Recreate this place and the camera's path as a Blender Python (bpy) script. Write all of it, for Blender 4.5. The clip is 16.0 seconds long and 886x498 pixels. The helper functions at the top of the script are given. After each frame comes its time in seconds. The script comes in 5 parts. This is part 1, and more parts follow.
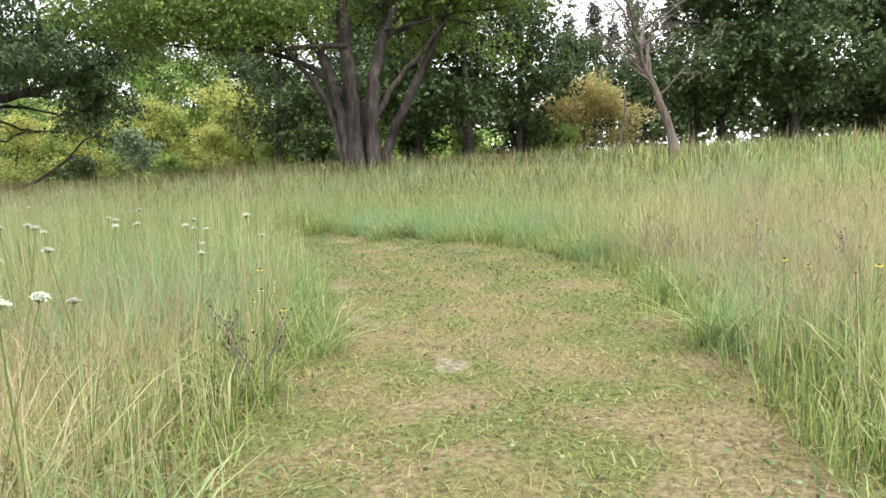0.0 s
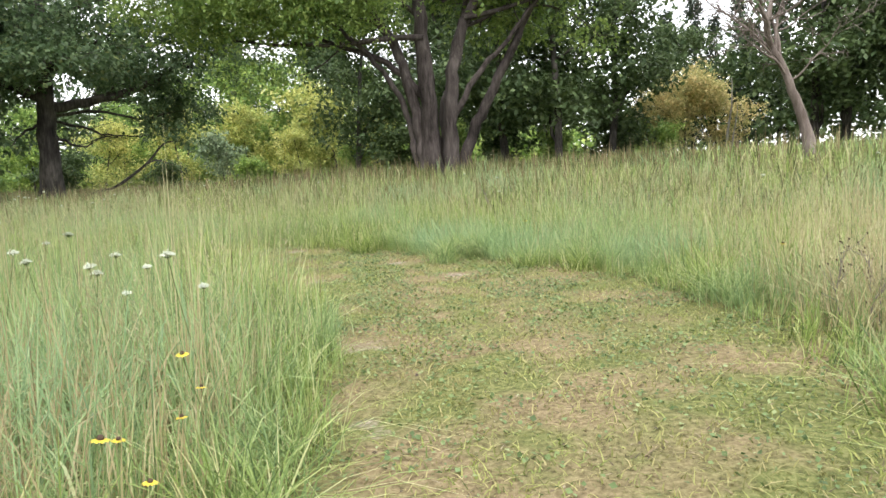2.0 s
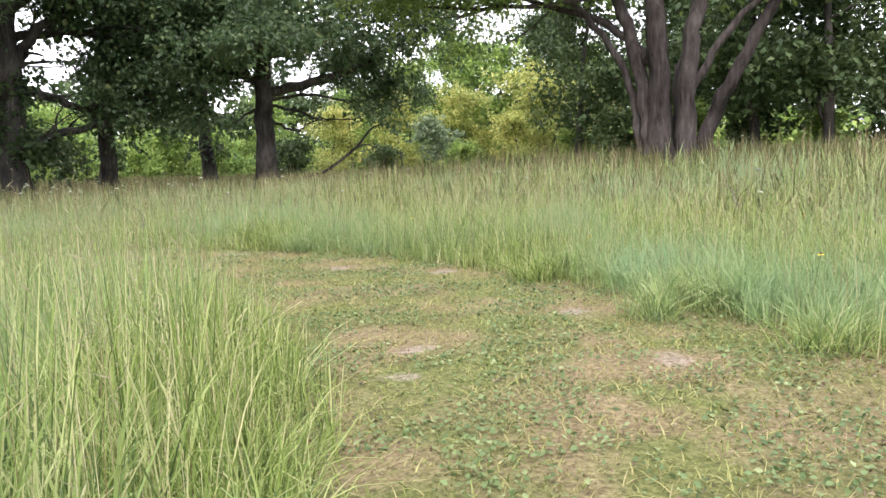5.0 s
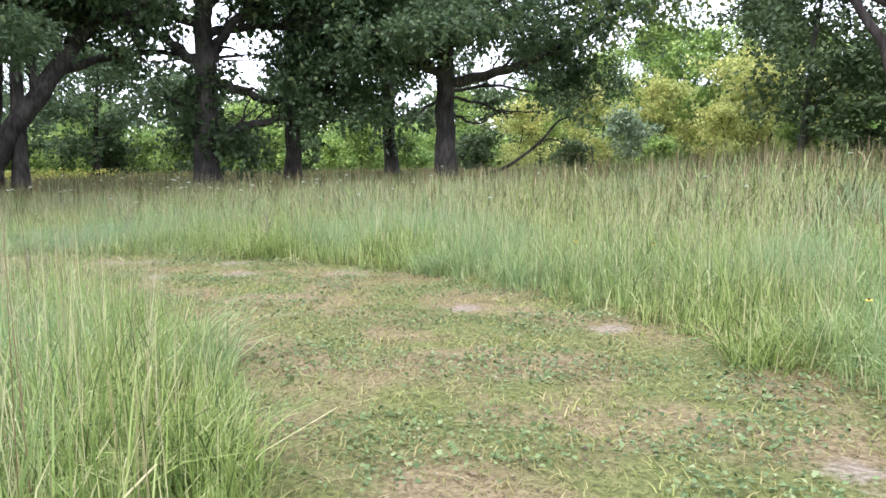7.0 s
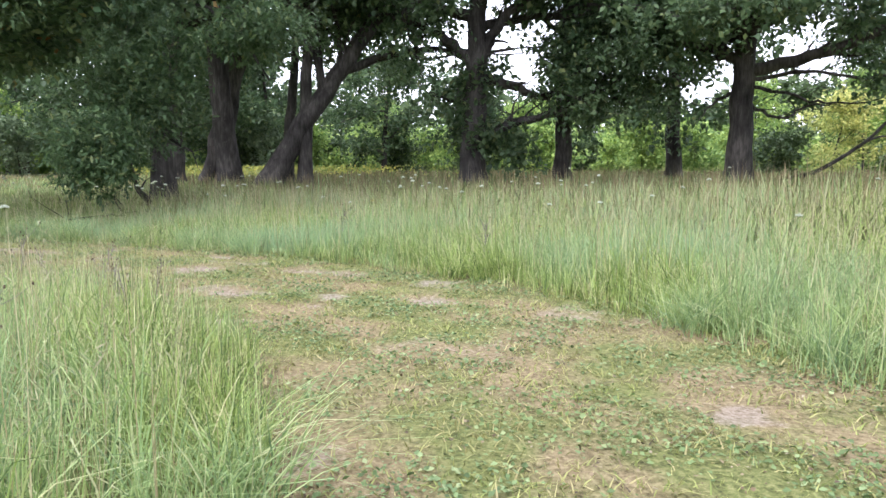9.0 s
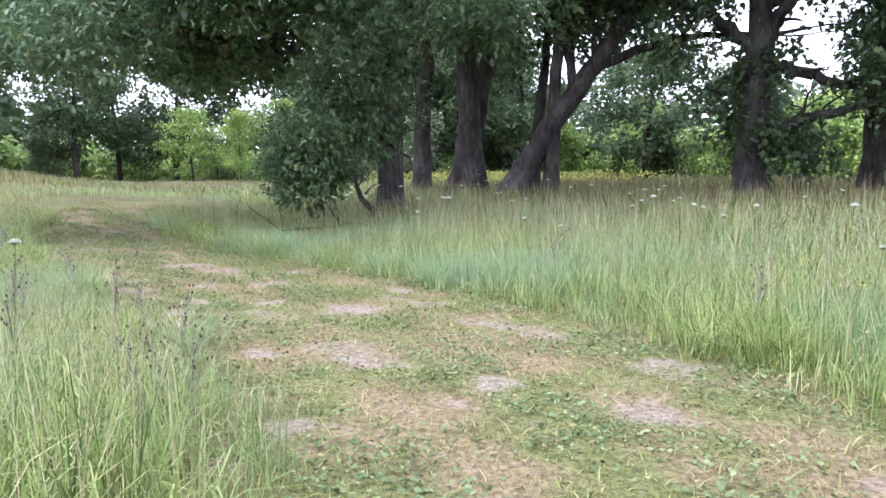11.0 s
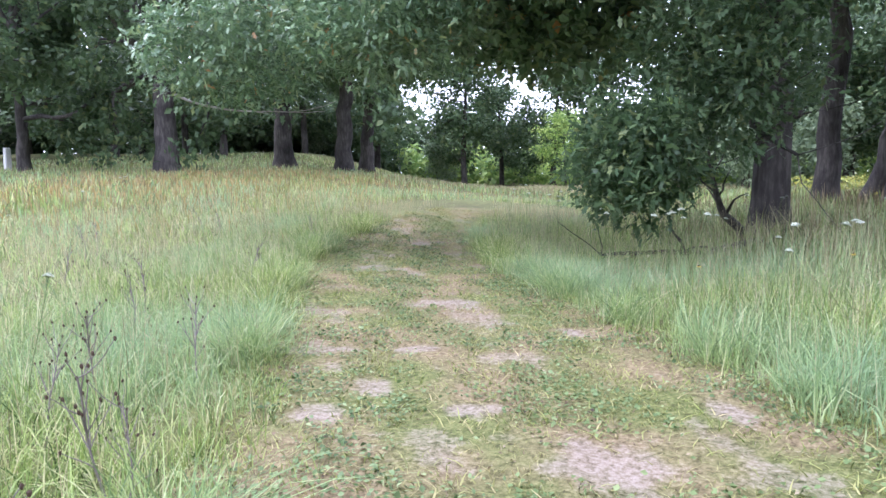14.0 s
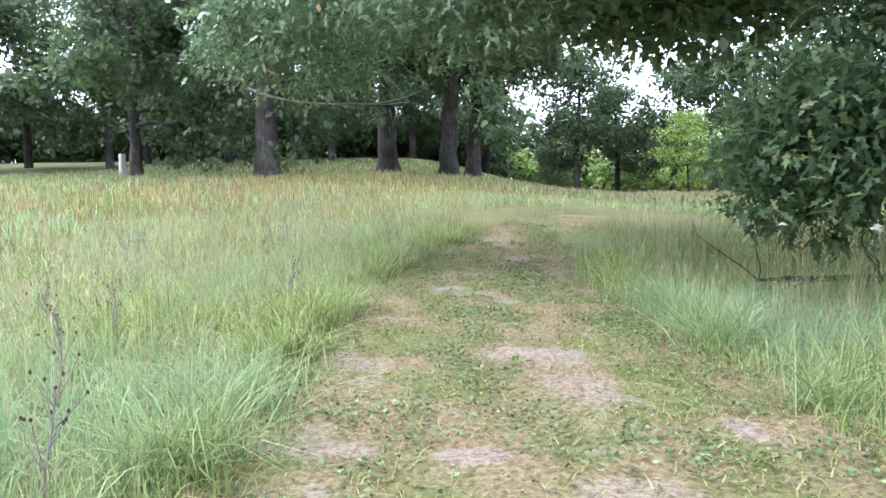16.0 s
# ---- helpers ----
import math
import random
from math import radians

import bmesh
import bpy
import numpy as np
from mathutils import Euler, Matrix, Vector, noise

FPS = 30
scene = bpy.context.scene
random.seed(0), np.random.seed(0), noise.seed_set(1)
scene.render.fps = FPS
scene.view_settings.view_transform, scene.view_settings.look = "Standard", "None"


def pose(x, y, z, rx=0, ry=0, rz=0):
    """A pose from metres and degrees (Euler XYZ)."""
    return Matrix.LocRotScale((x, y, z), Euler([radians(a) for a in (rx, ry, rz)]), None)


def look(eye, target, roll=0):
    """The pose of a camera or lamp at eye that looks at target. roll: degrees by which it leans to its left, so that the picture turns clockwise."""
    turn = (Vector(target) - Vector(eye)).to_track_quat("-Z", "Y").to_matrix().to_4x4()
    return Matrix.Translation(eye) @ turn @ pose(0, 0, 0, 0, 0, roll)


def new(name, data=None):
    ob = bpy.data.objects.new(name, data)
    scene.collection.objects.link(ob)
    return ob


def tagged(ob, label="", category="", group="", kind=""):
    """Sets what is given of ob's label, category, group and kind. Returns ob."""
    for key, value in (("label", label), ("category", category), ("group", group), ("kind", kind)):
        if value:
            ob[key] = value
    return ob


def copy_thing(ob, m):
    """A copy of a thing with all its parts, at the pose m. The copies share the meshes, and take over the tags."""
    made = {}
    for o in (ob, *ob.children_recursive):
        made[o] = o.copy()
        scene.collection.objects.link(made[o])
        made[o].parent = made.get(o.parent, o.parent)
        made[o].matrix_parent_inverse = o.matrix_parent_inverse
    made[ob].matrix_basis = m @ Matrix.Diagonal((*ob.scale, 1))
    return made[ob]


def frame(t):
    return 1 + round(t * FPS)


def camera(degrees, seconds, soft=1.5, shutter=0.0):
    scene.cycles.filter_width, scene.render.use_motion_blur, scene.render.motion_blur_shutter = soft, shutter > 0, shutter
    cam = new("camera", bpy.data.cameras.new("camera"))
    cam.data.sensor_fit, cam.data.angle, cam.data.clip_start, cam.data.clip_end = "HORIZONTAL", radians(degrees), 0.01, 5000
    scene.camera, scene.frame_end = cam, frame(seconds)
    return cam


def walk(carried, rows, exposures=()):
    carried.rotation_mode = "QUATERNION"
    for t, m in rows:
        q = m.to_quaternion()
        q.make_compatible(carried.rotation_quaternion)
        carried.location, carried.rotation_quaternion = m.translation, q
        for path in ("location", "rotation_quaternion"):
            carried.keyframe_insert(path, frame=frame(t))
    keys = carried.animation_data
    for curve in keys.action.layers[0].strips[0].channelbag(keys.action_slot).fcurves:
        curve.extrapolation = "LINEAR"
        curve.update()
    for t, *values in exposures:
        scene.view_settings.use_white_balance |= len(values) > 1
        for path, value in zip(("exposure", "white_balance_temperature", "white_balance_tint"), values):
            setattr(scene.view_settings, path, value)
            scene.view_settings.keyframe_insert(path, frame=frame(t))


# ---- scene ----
cam = camera(63.8, 16.0)
PATH = [  # seconds, eye, heading to the left of north, pitch, roll
    (0.0, -0.017, 0.069, 1.554, 0.20, -7.15, -1.72),
    (0.5, 0.044, 0.759, 1.542, 1.52, -6.73, -1.73),
    (1.0, 0.059, 1.483, 1.526, 3.27, -6.49, -1.78),
    (1.5, 0.072, 2.196, 1.528, 4.85, -6.62, -1.95),
    (2.0, 0.075, 2.931, 1.520, 7.24, -6.70, -2.11),
    (2.5, 0.059, 3.634, 1.511, 9.47, -7.25, -2.02),
    (3.0, 0.062, 4.294, 1.513, 12.57, -7.32, -1.80),
    (5.5, -0.544, 8.076, 1.477, 28.90, -7.31, -1.56),
    (6.0, -0.795, 8.757, 1.501, 32.83, -7.36, -1.32),
    (6.5, -1.077, 9.431, 1.517, 37.09, -7.05, -1.21),
    (7.0, -1.413, 10.066, 1.521, 40.66, -7.28, -0.89),
    (7.5, -1.766, 10.704, 1.511, 45.39, -7.20, -0.41),
    (8.0, -2.189, 11.284, 1.490, 50.47, -7.33, -0.03),
    (8.5, -2.646, 11.837, 1.473, 57.06, -7.48, -0.11),
    (9.0, -3.135, 12.283, 1.450, 63.00, -7.00, -0.21),
    (11.5, -6.332, 14.031, 1.507, 89.78, -6.36, -0.56),
    (12.0, -7.013, 14.203, 1.493, 95.83, -6.03, -0.61),
    (12.5, -7.656, 14.294, 1.468, 101.09, -6.03, -0.74),
    (13.0, -8.320, 14.363, 1.462, 106.59, -6.09, -0.79),
    (13.5, -8.984, 14.350, 1.466, 110.88, -5.87, -0.76),
    (14.0, -9.604, 14.272, 1.475, 114.23, -5.91, -0.63),
    (14.5, -10.187, 14.150, 1.464, 117.26, -5.29, -0.59),
    (15.0, -10.767, 13.959, 1.440, 119.32, -5.68, -0.64),
    (15.5, -11.369, 13.723, 1.406, 121.48, -5.34, -0.60),
    (16.0, -11.948, 13.406, 1.366, 123.22, -5.29, -0.73),
]


def smooth(a, b, v):
    k = np.clip((np.asarray(v, float) - a) / (b - a), 0, 1)
    return k * k * (3 - 2 * k)


def land(x, y):
    """Height of the meadow: it climbs to the east and to the south-west, and a little all round the bend."""
    x, y = np.asarray(x, float), np.asarray(y, float)
    xc = np.clip(x, -300, 34)
    east = 0.024 * 0.8 * np.logaddexp(0, (xc + 1.5) / 0.8)
    bowl = (0.3 + 0.8 * smooth(-22, -4, x)) * smooth(2, 16, np.hypot(x + 9, y - 4) - 10)
    u = -0.85 * (x + 10) - 0.53 * (y - 14)
    v = 0.53 * (x + 10) - 0.85 * (y - 14)
    rise = (1.45 * smooth(9, 40, u) + 2.3 * smooth(36, 80, u)) * smooth(-13, 5, v)
    swell = 0.035 * np.sin(x * 0.31 + 1) * np.sin(y * 0.27 + 2) * smooth(6, 20, np.hypot(x + 5, y - 9))
    return east + bowl + rise + swell


def height(x, y):
    return float(land(x, y))


def carried_at(x, y, z, yaw, pitch, roll):
    """The camera's pose from its eye, heading, pitch and roll."""
    a, p = radians(yaw), radians(pitch)
    return look((x, y, z), (x - math.sin(a) * math.cos(p), y + math.cos(a) * math.cos(p), z + math.sin(p)), roll)


walk(cam, [(t, carried_at(*p)) for t, *p in PATH],
     [(0.0, 0.98, 6500, 10), (3.0, 1.02, 6500, 10), (5.5, 1.1, 6200, 18), (7.0, 1.19, 5800, 18), (9.0, 1.3, 5850, 18), (12.5, 1.48, 5300, 30), (14.5, 1.54, 5400, 25), (16.0, 1.6, 5500, 21)])

# ---- sky and sun: a bright overcast late-summer day ----
world = bpy.data.worlds.new("overcast_sky")
world.use_nodes = True
scene.world = world
wt = world.node_tree
sky = wt.nodes.new("ShaderNodeTexSky")
sky.sky_type = "NISHITA"
sky.sun_disc = False
sky.sun_elevation, sky.sun_rotation = radians(52), radians(200)
sky.dust_density = 4
cloud = wt.nodes.new("ShaderNodeTexNoise")
cloud.inputs["Scale"].default_value, cloud.inputs["Detail"].default_value = 2.2, 5
deck = wt.nodes.new("ShaderNodeValToRGB")
deck.color_ramp.elements[0].position, deck.color_ramp.elements[0].color = 0.3, (12.5, 12.8, 13.4, 1)
deck.color_ramp.elements[1].position, deck.color_ramp.elements[1].color = 0.7, (16.5, 16.6, 16.8, 1)
veil = wt.nodes.new("ShaderNodeMix")
veil.data_type = "RGBA"
veil.inputs[0].default_value = 0.85
wt.links.new(cloud.outputs["Fac"], deck.inputs[0])
wt.links.new(sky.outputs[0], veil.inputs["A"])
wt.links.new(deck.outputs[0], veil.inputs["B"])
wt.links.new(veil.outputs["Result"], wt.nodes["Background"].inputs[0])
wt.nodes["Background"].inputs[1].default_value = 0.1
sun = new("sun", bpy.data.lights.new("sun", "SUN"))
sun.data.energy, sun.data.angle, sun.data.color = 1.3, radians(25), (1.0, 0.96, 0.88)
sun.matrix_world = look((10, -20, 40), (0, 8, 0))


# ---- materials ----
def material(name):
    m = bpy.data.materials.new(name)
    m.use_nodes = True
    m.node_tree.nodes.clear()
    return m, m.node_tree.nodes, m.node_tree.links


def ramp(nodes, stops):
    r = nodes.new("ShaderNodeValToRGB")
    while len(r.color_ramp.elements) < len(stops):
        r.color_ramp.elements.new(0.5)
    for el, (p, c) in zip(r.color_ramp.elements, stops):
        el.position, el.color = p, (*c, 1)
    return r


def leafy(name, stops, patch=None, scale=0.35, see_through=0.35, rough=0.55, amount=0.5, spec=0.3):
    """Leaves and blades: colour by leaf, patches of another colour over metres, some light passing through."""
    m, nodes, links = material(name)
    geo = nodes.new("ShaderNodeNewGeometry")
    cr = ramp(nodes, stops)
    links.new(geo.outputs["Random Per Island"], cr.inputs[0])
    col = cr.outputs[0]
    if patch:
        n = nodes.new("ShaderNodeTexNoise")
        n.inputs["Scale"].default_value, n.inputs["Detail"].default_value = scale, 4
        links.new(geo.outputs["Position"], n.inputs["Vector"])
        k = ramp(nodes, [(0.42, (0, 0, 0)), (0.68, (amount,) * 3)])
        links.new(n.outputs["Fac"], k.inputs[0])
        mx = nodes.new("ShaderNodeMix")
        mx.data_type = "RGBA"
        mx.inputs["B"].default_value = (*patch, 1)
        links.new(k.outputs[0], mx.inputs[0])
        links.new(col, mx.inputs["A"])
        col = mx.outputs["Result"]
    b = nodes.new("ShaderNodeBsdfPrincipled")
    b.inputs["Roughness"].default_value, b.inputs["Specular IOR Level"].default_value = rough, spec
    tr = nodes.new("ShaderNodeBsdfTranslucent")
    links.new(col, b.inputs["Base Color"])
    links.new(col, tr.inputs["Color"])
    mix = nodes.new("ShaderNodeMixShader")
    mix.inputs[0].default_value = see_through
    links.new(b.outputs[0], mix.inputs[1])
    links.new(tr.outputs[0], mix.inputs[2])
    out = nodes.new("ShaderNodeOutputMaterial")
    links.new(mix.outputs[0], out.inputs[0])
    return m


def rough_stuff(name, stops, scale, stretch=(1, 1, 1), bump=0.4, roughness=0.9, fine=None, depth=0.03):
    """Bark, soil and the like: mottled by two noises, with relief."""
    m, nodes, links = material(name)
    geo = nodes.new("ShaderNodeNewGeometry")
    mp = nodes.new("ShaderNodeMapping")
    mp.inputs["Scale"].default_value = stretch
    links.new(geo.outputs["Position"], mp.inputs["Vector"])
    n = nodes.new("ShaderNodeTexNoise")
    n.inputs["Scale"].default_value, n.inputs["Detail"].default_value, n.inputs["Roughness"].default_value = scale, 7, 0.65
    links.new(mp.outputs[0], n.inputs["Vector"])
    big = nodes.new("ShaderNodeTexNoise")
    big.inputs["Scale"].default_value = (fine or scale * 0.12)
    links.new(geo.outputs["Position"], big.inputs["Vector"])
    add = nodes.new("ShaderNodeMath")
    add.operation = "MULTIPLY_ADD"
    add.inputs[1].default_value, add.inputs[2].default_value = 0.45, 0.0
    links.new(big.outputs["Fac"], add.inputs[0])
    add2 = nodes.new("ShaderNodeMath")
    add2.operation = "MULTIPLY_ADD"
    add2.inputs[1].default_value = 0.55
    links.new(n.outputs["Fac"], add2.inputs[0])
    links.new(add.outputs[0], add2.inputs[2])
    cr = ramp(nodes, stops)
    links.new(add2.outputs[0], cr.inputs[0])
    bp = nodes.new("ShaderNodeBump")
    bp.inputs["Strength"].default_value, bp.inputs["Distance"].default_value = bump, depth
    links.new(n.outputs["Fac"], bp.inputs["Height"])
    b = nodes.new("ShaderNodeBsdfPrincipled")
    b.inputs["Roughness"].default_value, b.inputs["Specular IOR Level"].default_value = roughness, 0.2
    links.new(cr.outputs[0], b.inputs["Base Color"])
    links.new(bp.outputs[0], b.inputs["Normal"])
    out = nodes.new("ShaderNodeOutputMaterial")
    links.new(b.outputs[0], out.inputs[0])
    return m


def plain(name, col, rough=0.7):
    return rough_stuff(name, [(0.3, tuple(c * 0.75 for c in col)), (0.7, tuple(min(1, c * 1.2) for c in col))], 60, bump=0.1, roughness=rough, fine=9, depth=0.004)


OAK = leafy("oak_leaves", [(0.0, (0.045, 0.08, 0.037)), (0.5, (0.082, 0.139, 0.06)), (0.9, (0.14, 0.205, 0.088)), (1.0, (0.209, 0.239, 0.0894))], (0.104, 0.15, 0.0746), 0.5, 0.45, 0.45)
# lighter copy of the oak leaves, with skylight on bough ends put into the colour
OAK_SKYLIT = leafy("oak_leaves_skylit", [(0.0, (0.085, 0.15, 0.078)), (0.5, (0.15, 0.245, 0.122)), (0.92, (0.25, 0.355, 0.175)), (0.985, (0.294, 0.331, 0.129)), (1.0, (0.46, 0.221, 0.092))], (0.21, 0.27, 0.14), 0.7, 0.25, 0.42, 0.4, 0.45)
MAPLE = leafy("maple_leaves", [(0.0, (0.0875, 0.149, 0.0438)), (0.6, (0.166, 0.254, 0.0612)), (1.0, (0.28, 0.35, 0.0963))], (0.227, 0.297, 0.07), 0.4, 0.4)
YELLOW = leafy("yellowing_leaves", [(0.0, (0.24, 0.3, 0.085)), (0.55, (0.47, 0.49, 0.15)), (0.9, (0.68, 0.64, 0.22)), (1.0, (0.8, 0.74, 0.3))], (0.28, 0.37, 0.12), 0.25, 0.4)
ORANGE = leafy("orange_leaves", [(0.0, (0.33, 0.34, 0.13)), (0.6, (0.56, 0.47, 0.21)), (1.0, (0.8, 0.63, 0.33))], (0.36, 0.4, 0.16), 0.5, 0.4)
LIME = leafy("light_green_leaves", [(0.0, (0.142, 0.243, 0.0607)), (0.6, (0.284, 0.405, 0.101)), (1.0, (0.486, 0.587, 0.162))], (0.142, 0.243, 0.0911), 0.2, 0.4)
DEEP = leafy("dark_green_leaves", [(0.0, (0.034, 0.062, 0.026)), (0.6, (0.074, 0.118, 0.046)), (1.0, (0.14, 0.19, 0.078))], (0.105, 0.15, 0.055), 0.3, 0.3)
GREY_GREEN = leafy("grey_green_leaves", [(0.0, (0.127, 0.182, 0.109)), (0.6, (0.218, 0.291, 0.164)), (1.0, (0.328, 0.4, 0.237))], None, 0.3, 0.3)
NEEDLES = leafy("pine_needles", [(0.0, (0.02, 0.035, 0.022)), (0.7, (0.045, 0.065, 0.042)), (1.0, (0.07, 0.09, 0.06))], None, 0.3, 0.1)
BARK = rough_stuff("oak_bark", [(0.34, (0.0168, 0.0154, 0.014)), (0.5, (0.056, 0.0504, 0.0462)), (0.68, (0.14, 0.126, 0.112))], 9, (1, 1, 0.22), 1.0, 0.92, 0.8, 0.06)
BARK_GREY = rough_stuff("grey_bark", [(0.36, (0.016, 0.0125, 0.0115)), (0.5, (0.058, 0.048, 0.045)), (0.68, (0.125, 0.106, 0.1))], 9, (1, 1, 0.18), 1.0, 0.9, 0.8, 0.06)
DEADWOOD = rough_stuff("dead_wood", [(0.3, (0.06, 0.045, 0.038)), (0.5, (0.16, 0.13, 0.115)), (0.7, (0.27, 0.23, 0.21))], 12, (1, 1, 0.2), 0.8, 0.85, 1.0, 0.03)
SILVER = rough_stuff("silvery_wood", [(0.3, (0.2, 0.18, 0.16)), (0.7, (0.38, 0.36, 0.33))], 14, (1, 1, 0.3), 0.5, 0.85, 1.0, 0.02)
GRASS = leafy("tall_grass_blades", [(0.0, (0.0575, 0.0978, 0.0253)), (0.3, (0.196, 0.276, 0.069)), (0.65, (0.345, 0.437, 0.127)), (0.85, (0.483, 0.54, 0.218)), (1.0, (0.69, 0.632, 0.368))], (0.31, 0.45, 0.26), 0.45, 0.42, 0.5, 0.75)
# olive grass in seed, coloured darker to stand for shade under the crowns
OLIVE_SHADE = leafy("shaded_seed_blades", [(0.0, (0.04, 0.052, 0.018)), (0.4, (0.11, 0.122, 0.042)), (0.75, (0.17, 0.165, 0.066)), (1.0, (0.27, 0.22, 0.11))], (0.13, 0.16, 0.055), 0.15, 0.35, 0.55, 0.6)
SEEDHEAD = leafy("brown_seed_heads", [(0.0, (0.13, 0.09, 0.05)), (0.6, (0.25, 0.18, 0.1)), (1.0, (0.4, 0.33, 0.2))], (0.2, 0.2, 0.09), 0.2, 0.3, 0.6, 0.6)
STRAW = leafy("dry_seed_stems", [(0.0, (0.32, 0.28, 0.145)), (0.6, (0.47, 0.425, 0.235)), (1.0, (0.65, 0.6, 0.39))], (0.35, 0.27, 0.155), 0.5, 0.3, 0.6, 0.6)
RUST = leafy("rusty_grass_blades", [(0.0, (0.25, 0.18, 0.065)), (0.6, (0.43, 0.31, 0.13)), (1.0, (0.56, 0.43, 0.2))], (0.16, 0.18, 0.05), 0.4, 0.3)
MOWN = leafy("mown_grass_blades", [(0.0, (0.085, 0.12, 0.03)), (0.4, (0.23, 0.285, 0.07)), (0.75, (0.35, 0.375, 0.12)), (1.0, (0.486, 0.419, 0.216))], (0.338, 0.284, 0.135), 0.9, 0.3, 0.55, 0.7)
LITTER = leafy("leaf_litter", [(0.0, (0.04, 0.028, 0.02)), (0.5, (0.144, 0.1, 0.056)), (0.8, (0.24, 0.184, 0.112)), (1.0, (0.336, 0.288, 0.2))], None, 0.5, 0.1)
CLOVER = leafy("clover_leaves", [(0.0, (0.058, 0.095, 0.035)), (0.5, (0.14, 0.21, 0.085)), (0.85, (0.195, 0.273, 0.117)), (1.0, (0.338, 0.39, 0.195))], (0.169, 0.221, 0.065), 0.5, 0.25)
EARTH = rough_stuff("meadow_soil", [(0.3, (0.06, 0.055, 0.025)), (0.5, (0.12, 0.13, 0.045)), (0.7, (0.2, 0.19, 0.08))], 3.5, (1, 1, 1), 0.6, 0.95, 0.3, 0.04)
PANICLE = leafy("feathery_panicles", [(0.0, (0.2, 0.23, 0.11)), (0.6, (0.36, 0.36, 0.2)), (1.0, (0.55, 0.5, 0.33))], (0.3, 0.27, 0.16), 0.4, 0.45, 0.6, 0.6)
GOLD = plain("goldenrod_yellow", (0.55, 0.42, 0.05))
GOLDENROD = leafy("goldenrod_heads", [(0.0, (0.25, 0.3, 0.07)), (0.6, (0.45, 0.45, 0.1)), (1.0, (0.62, 0.55, 0.12))], (0.3, 0.38, 0.12), 0.3, 0.3)
WHITE = plain("umbel_white", (0.6, 0.64, 0.52))
BROWN = plain("seed_head_brown", (0.07, 0.045, 0.03))
STEM = plain("flower_stem_green", (0.14, 0.18, 0.07))
GREYSTEM = plain("withered_stem_grey", (0.2, 0.17, 0.16))
STONE = plain("grey_concrete", (0.5, 0.5, 0.48))


def path_ground():
    """The mown strip: soil, thatch and low green, by the worn patches in the mesh."""
    m, nodes, links = material("mown_path_ground")
    geo = nodes.new("ShaderNodeNewGeometry")
    worn = nodes.new("ShaderNodeAttribute")
    worn.attribute_name = "worn"
    n = nodes.new("ShaderNodeTexNoise")
    n.inputs["Scale"].default_value, n.inputs["Detail"].default_value, n.inputs["Roughness"].default_value = 26, 8, 0.75
    big = nodes.new("ShaderNodeTexNoise")
    big.inputs["Scale"].default_value, big.inputs["Detail"].default_value = 1.1, 5
    for k in (n, big):
        links.new(geo.outputs["Position"], k.inputs["Vector"])
    green = ramp(nodes, [(0.34, (0.04, 0.045, 0.018)), (0.5, (0.135, 0.15, 0.05)), (0.66, (0.24, 0.235, 0.1))])
    links.new(n.outputs["Fac"], green.inputs[0])
    thatch = ramp(nodes, [(0.34, (0.08, 0.06, 0.032)), (0.5, (0.21, 0.165, 0.09)), (0.66, (0.34, 0.275, 0.165))])
    links.new(n.outputs["Fac"], thatch.inputs[0])
    soil = ramp(nodes, [(0.3, (0.16, 0.125, 0.1)), (0.5, (0.28, 0.23, 0.19)), (0.7, (0.37, 0.315, 0.27))])
    links.new(n.outputs["Fac"], soil.inputs[0])
    k1 = ramp(nodes, [(0.42, (0, 0, 0)), (0.58, (1, 1, 1))])
    links.new(big.outputs["Fac"], k1.inputs[0])
    m1 = nodes.new("ShaderNodeMix")
    m1.data_type = "RGBA"
    links.new(k1.outputs[0], m1.inputs[0])
    links.new(green.outputs[0], m1.inputs["A"])
    links.new(thatch.outputs[0], m1.inputs["B"])
    w = nodes.new("ShaderNodeMath")
    w.operation = "MULTIPLY_ADD"
    w.inputs[1].default_value = 1.5
    links.new(n.outputs["Fac"], w.inputs[0])
    lift = nodes.new("ShaderNodeMath")
    lift.operation = "SUBTRACT"
    lift.inputs[1].default_value = 0.85
    links.new(worn.outputs["Fac"], lift.inputs[0])
    links.new(lift.outputs[0], w.inputs[2])
    k2 = ramp(nodes, [(0.4, (0, 0, 0)), (0.95, (1, 1, 1))])
    links.new(w.outputs[0], k2.inputs[0])
    m2 = nodes.new("ShaderNodeMix")
    m2.data_type = "RGBA"
    links.new(k2.outputs[0], m2.inputs[0])
    links.new(m1.outputs["Result"], m2.inputs["A"])
    links.new(soil.outputs[0], m2.inputs["B"])
    bp = nodes.new("ShaderNodeBump")
    bp.inputs["Strength"].default_value, bp.inputs["Distance"].default_value = 0.8, 0.02
    links.new(n.outputs["Fac"], bp.inputs["Height"])
    b = nodes.new("ShaderNodeBsdfPrincipled")
    b.inputs["Roughness"].default_value, b.inputs["Specular IOR Level"].default_value = 0.95, 0.15
    links.new(m2.outputs["Result"], b.inputs["Base Color"])
    links.new(bp.outputs[0], b.inputs["Normal"])
    out = nodes.new("ShaderNodeOutputMaterial")
    links.new(b.outputs[0], out.inputs[0])
    return m


PATHMAT = path_ground()


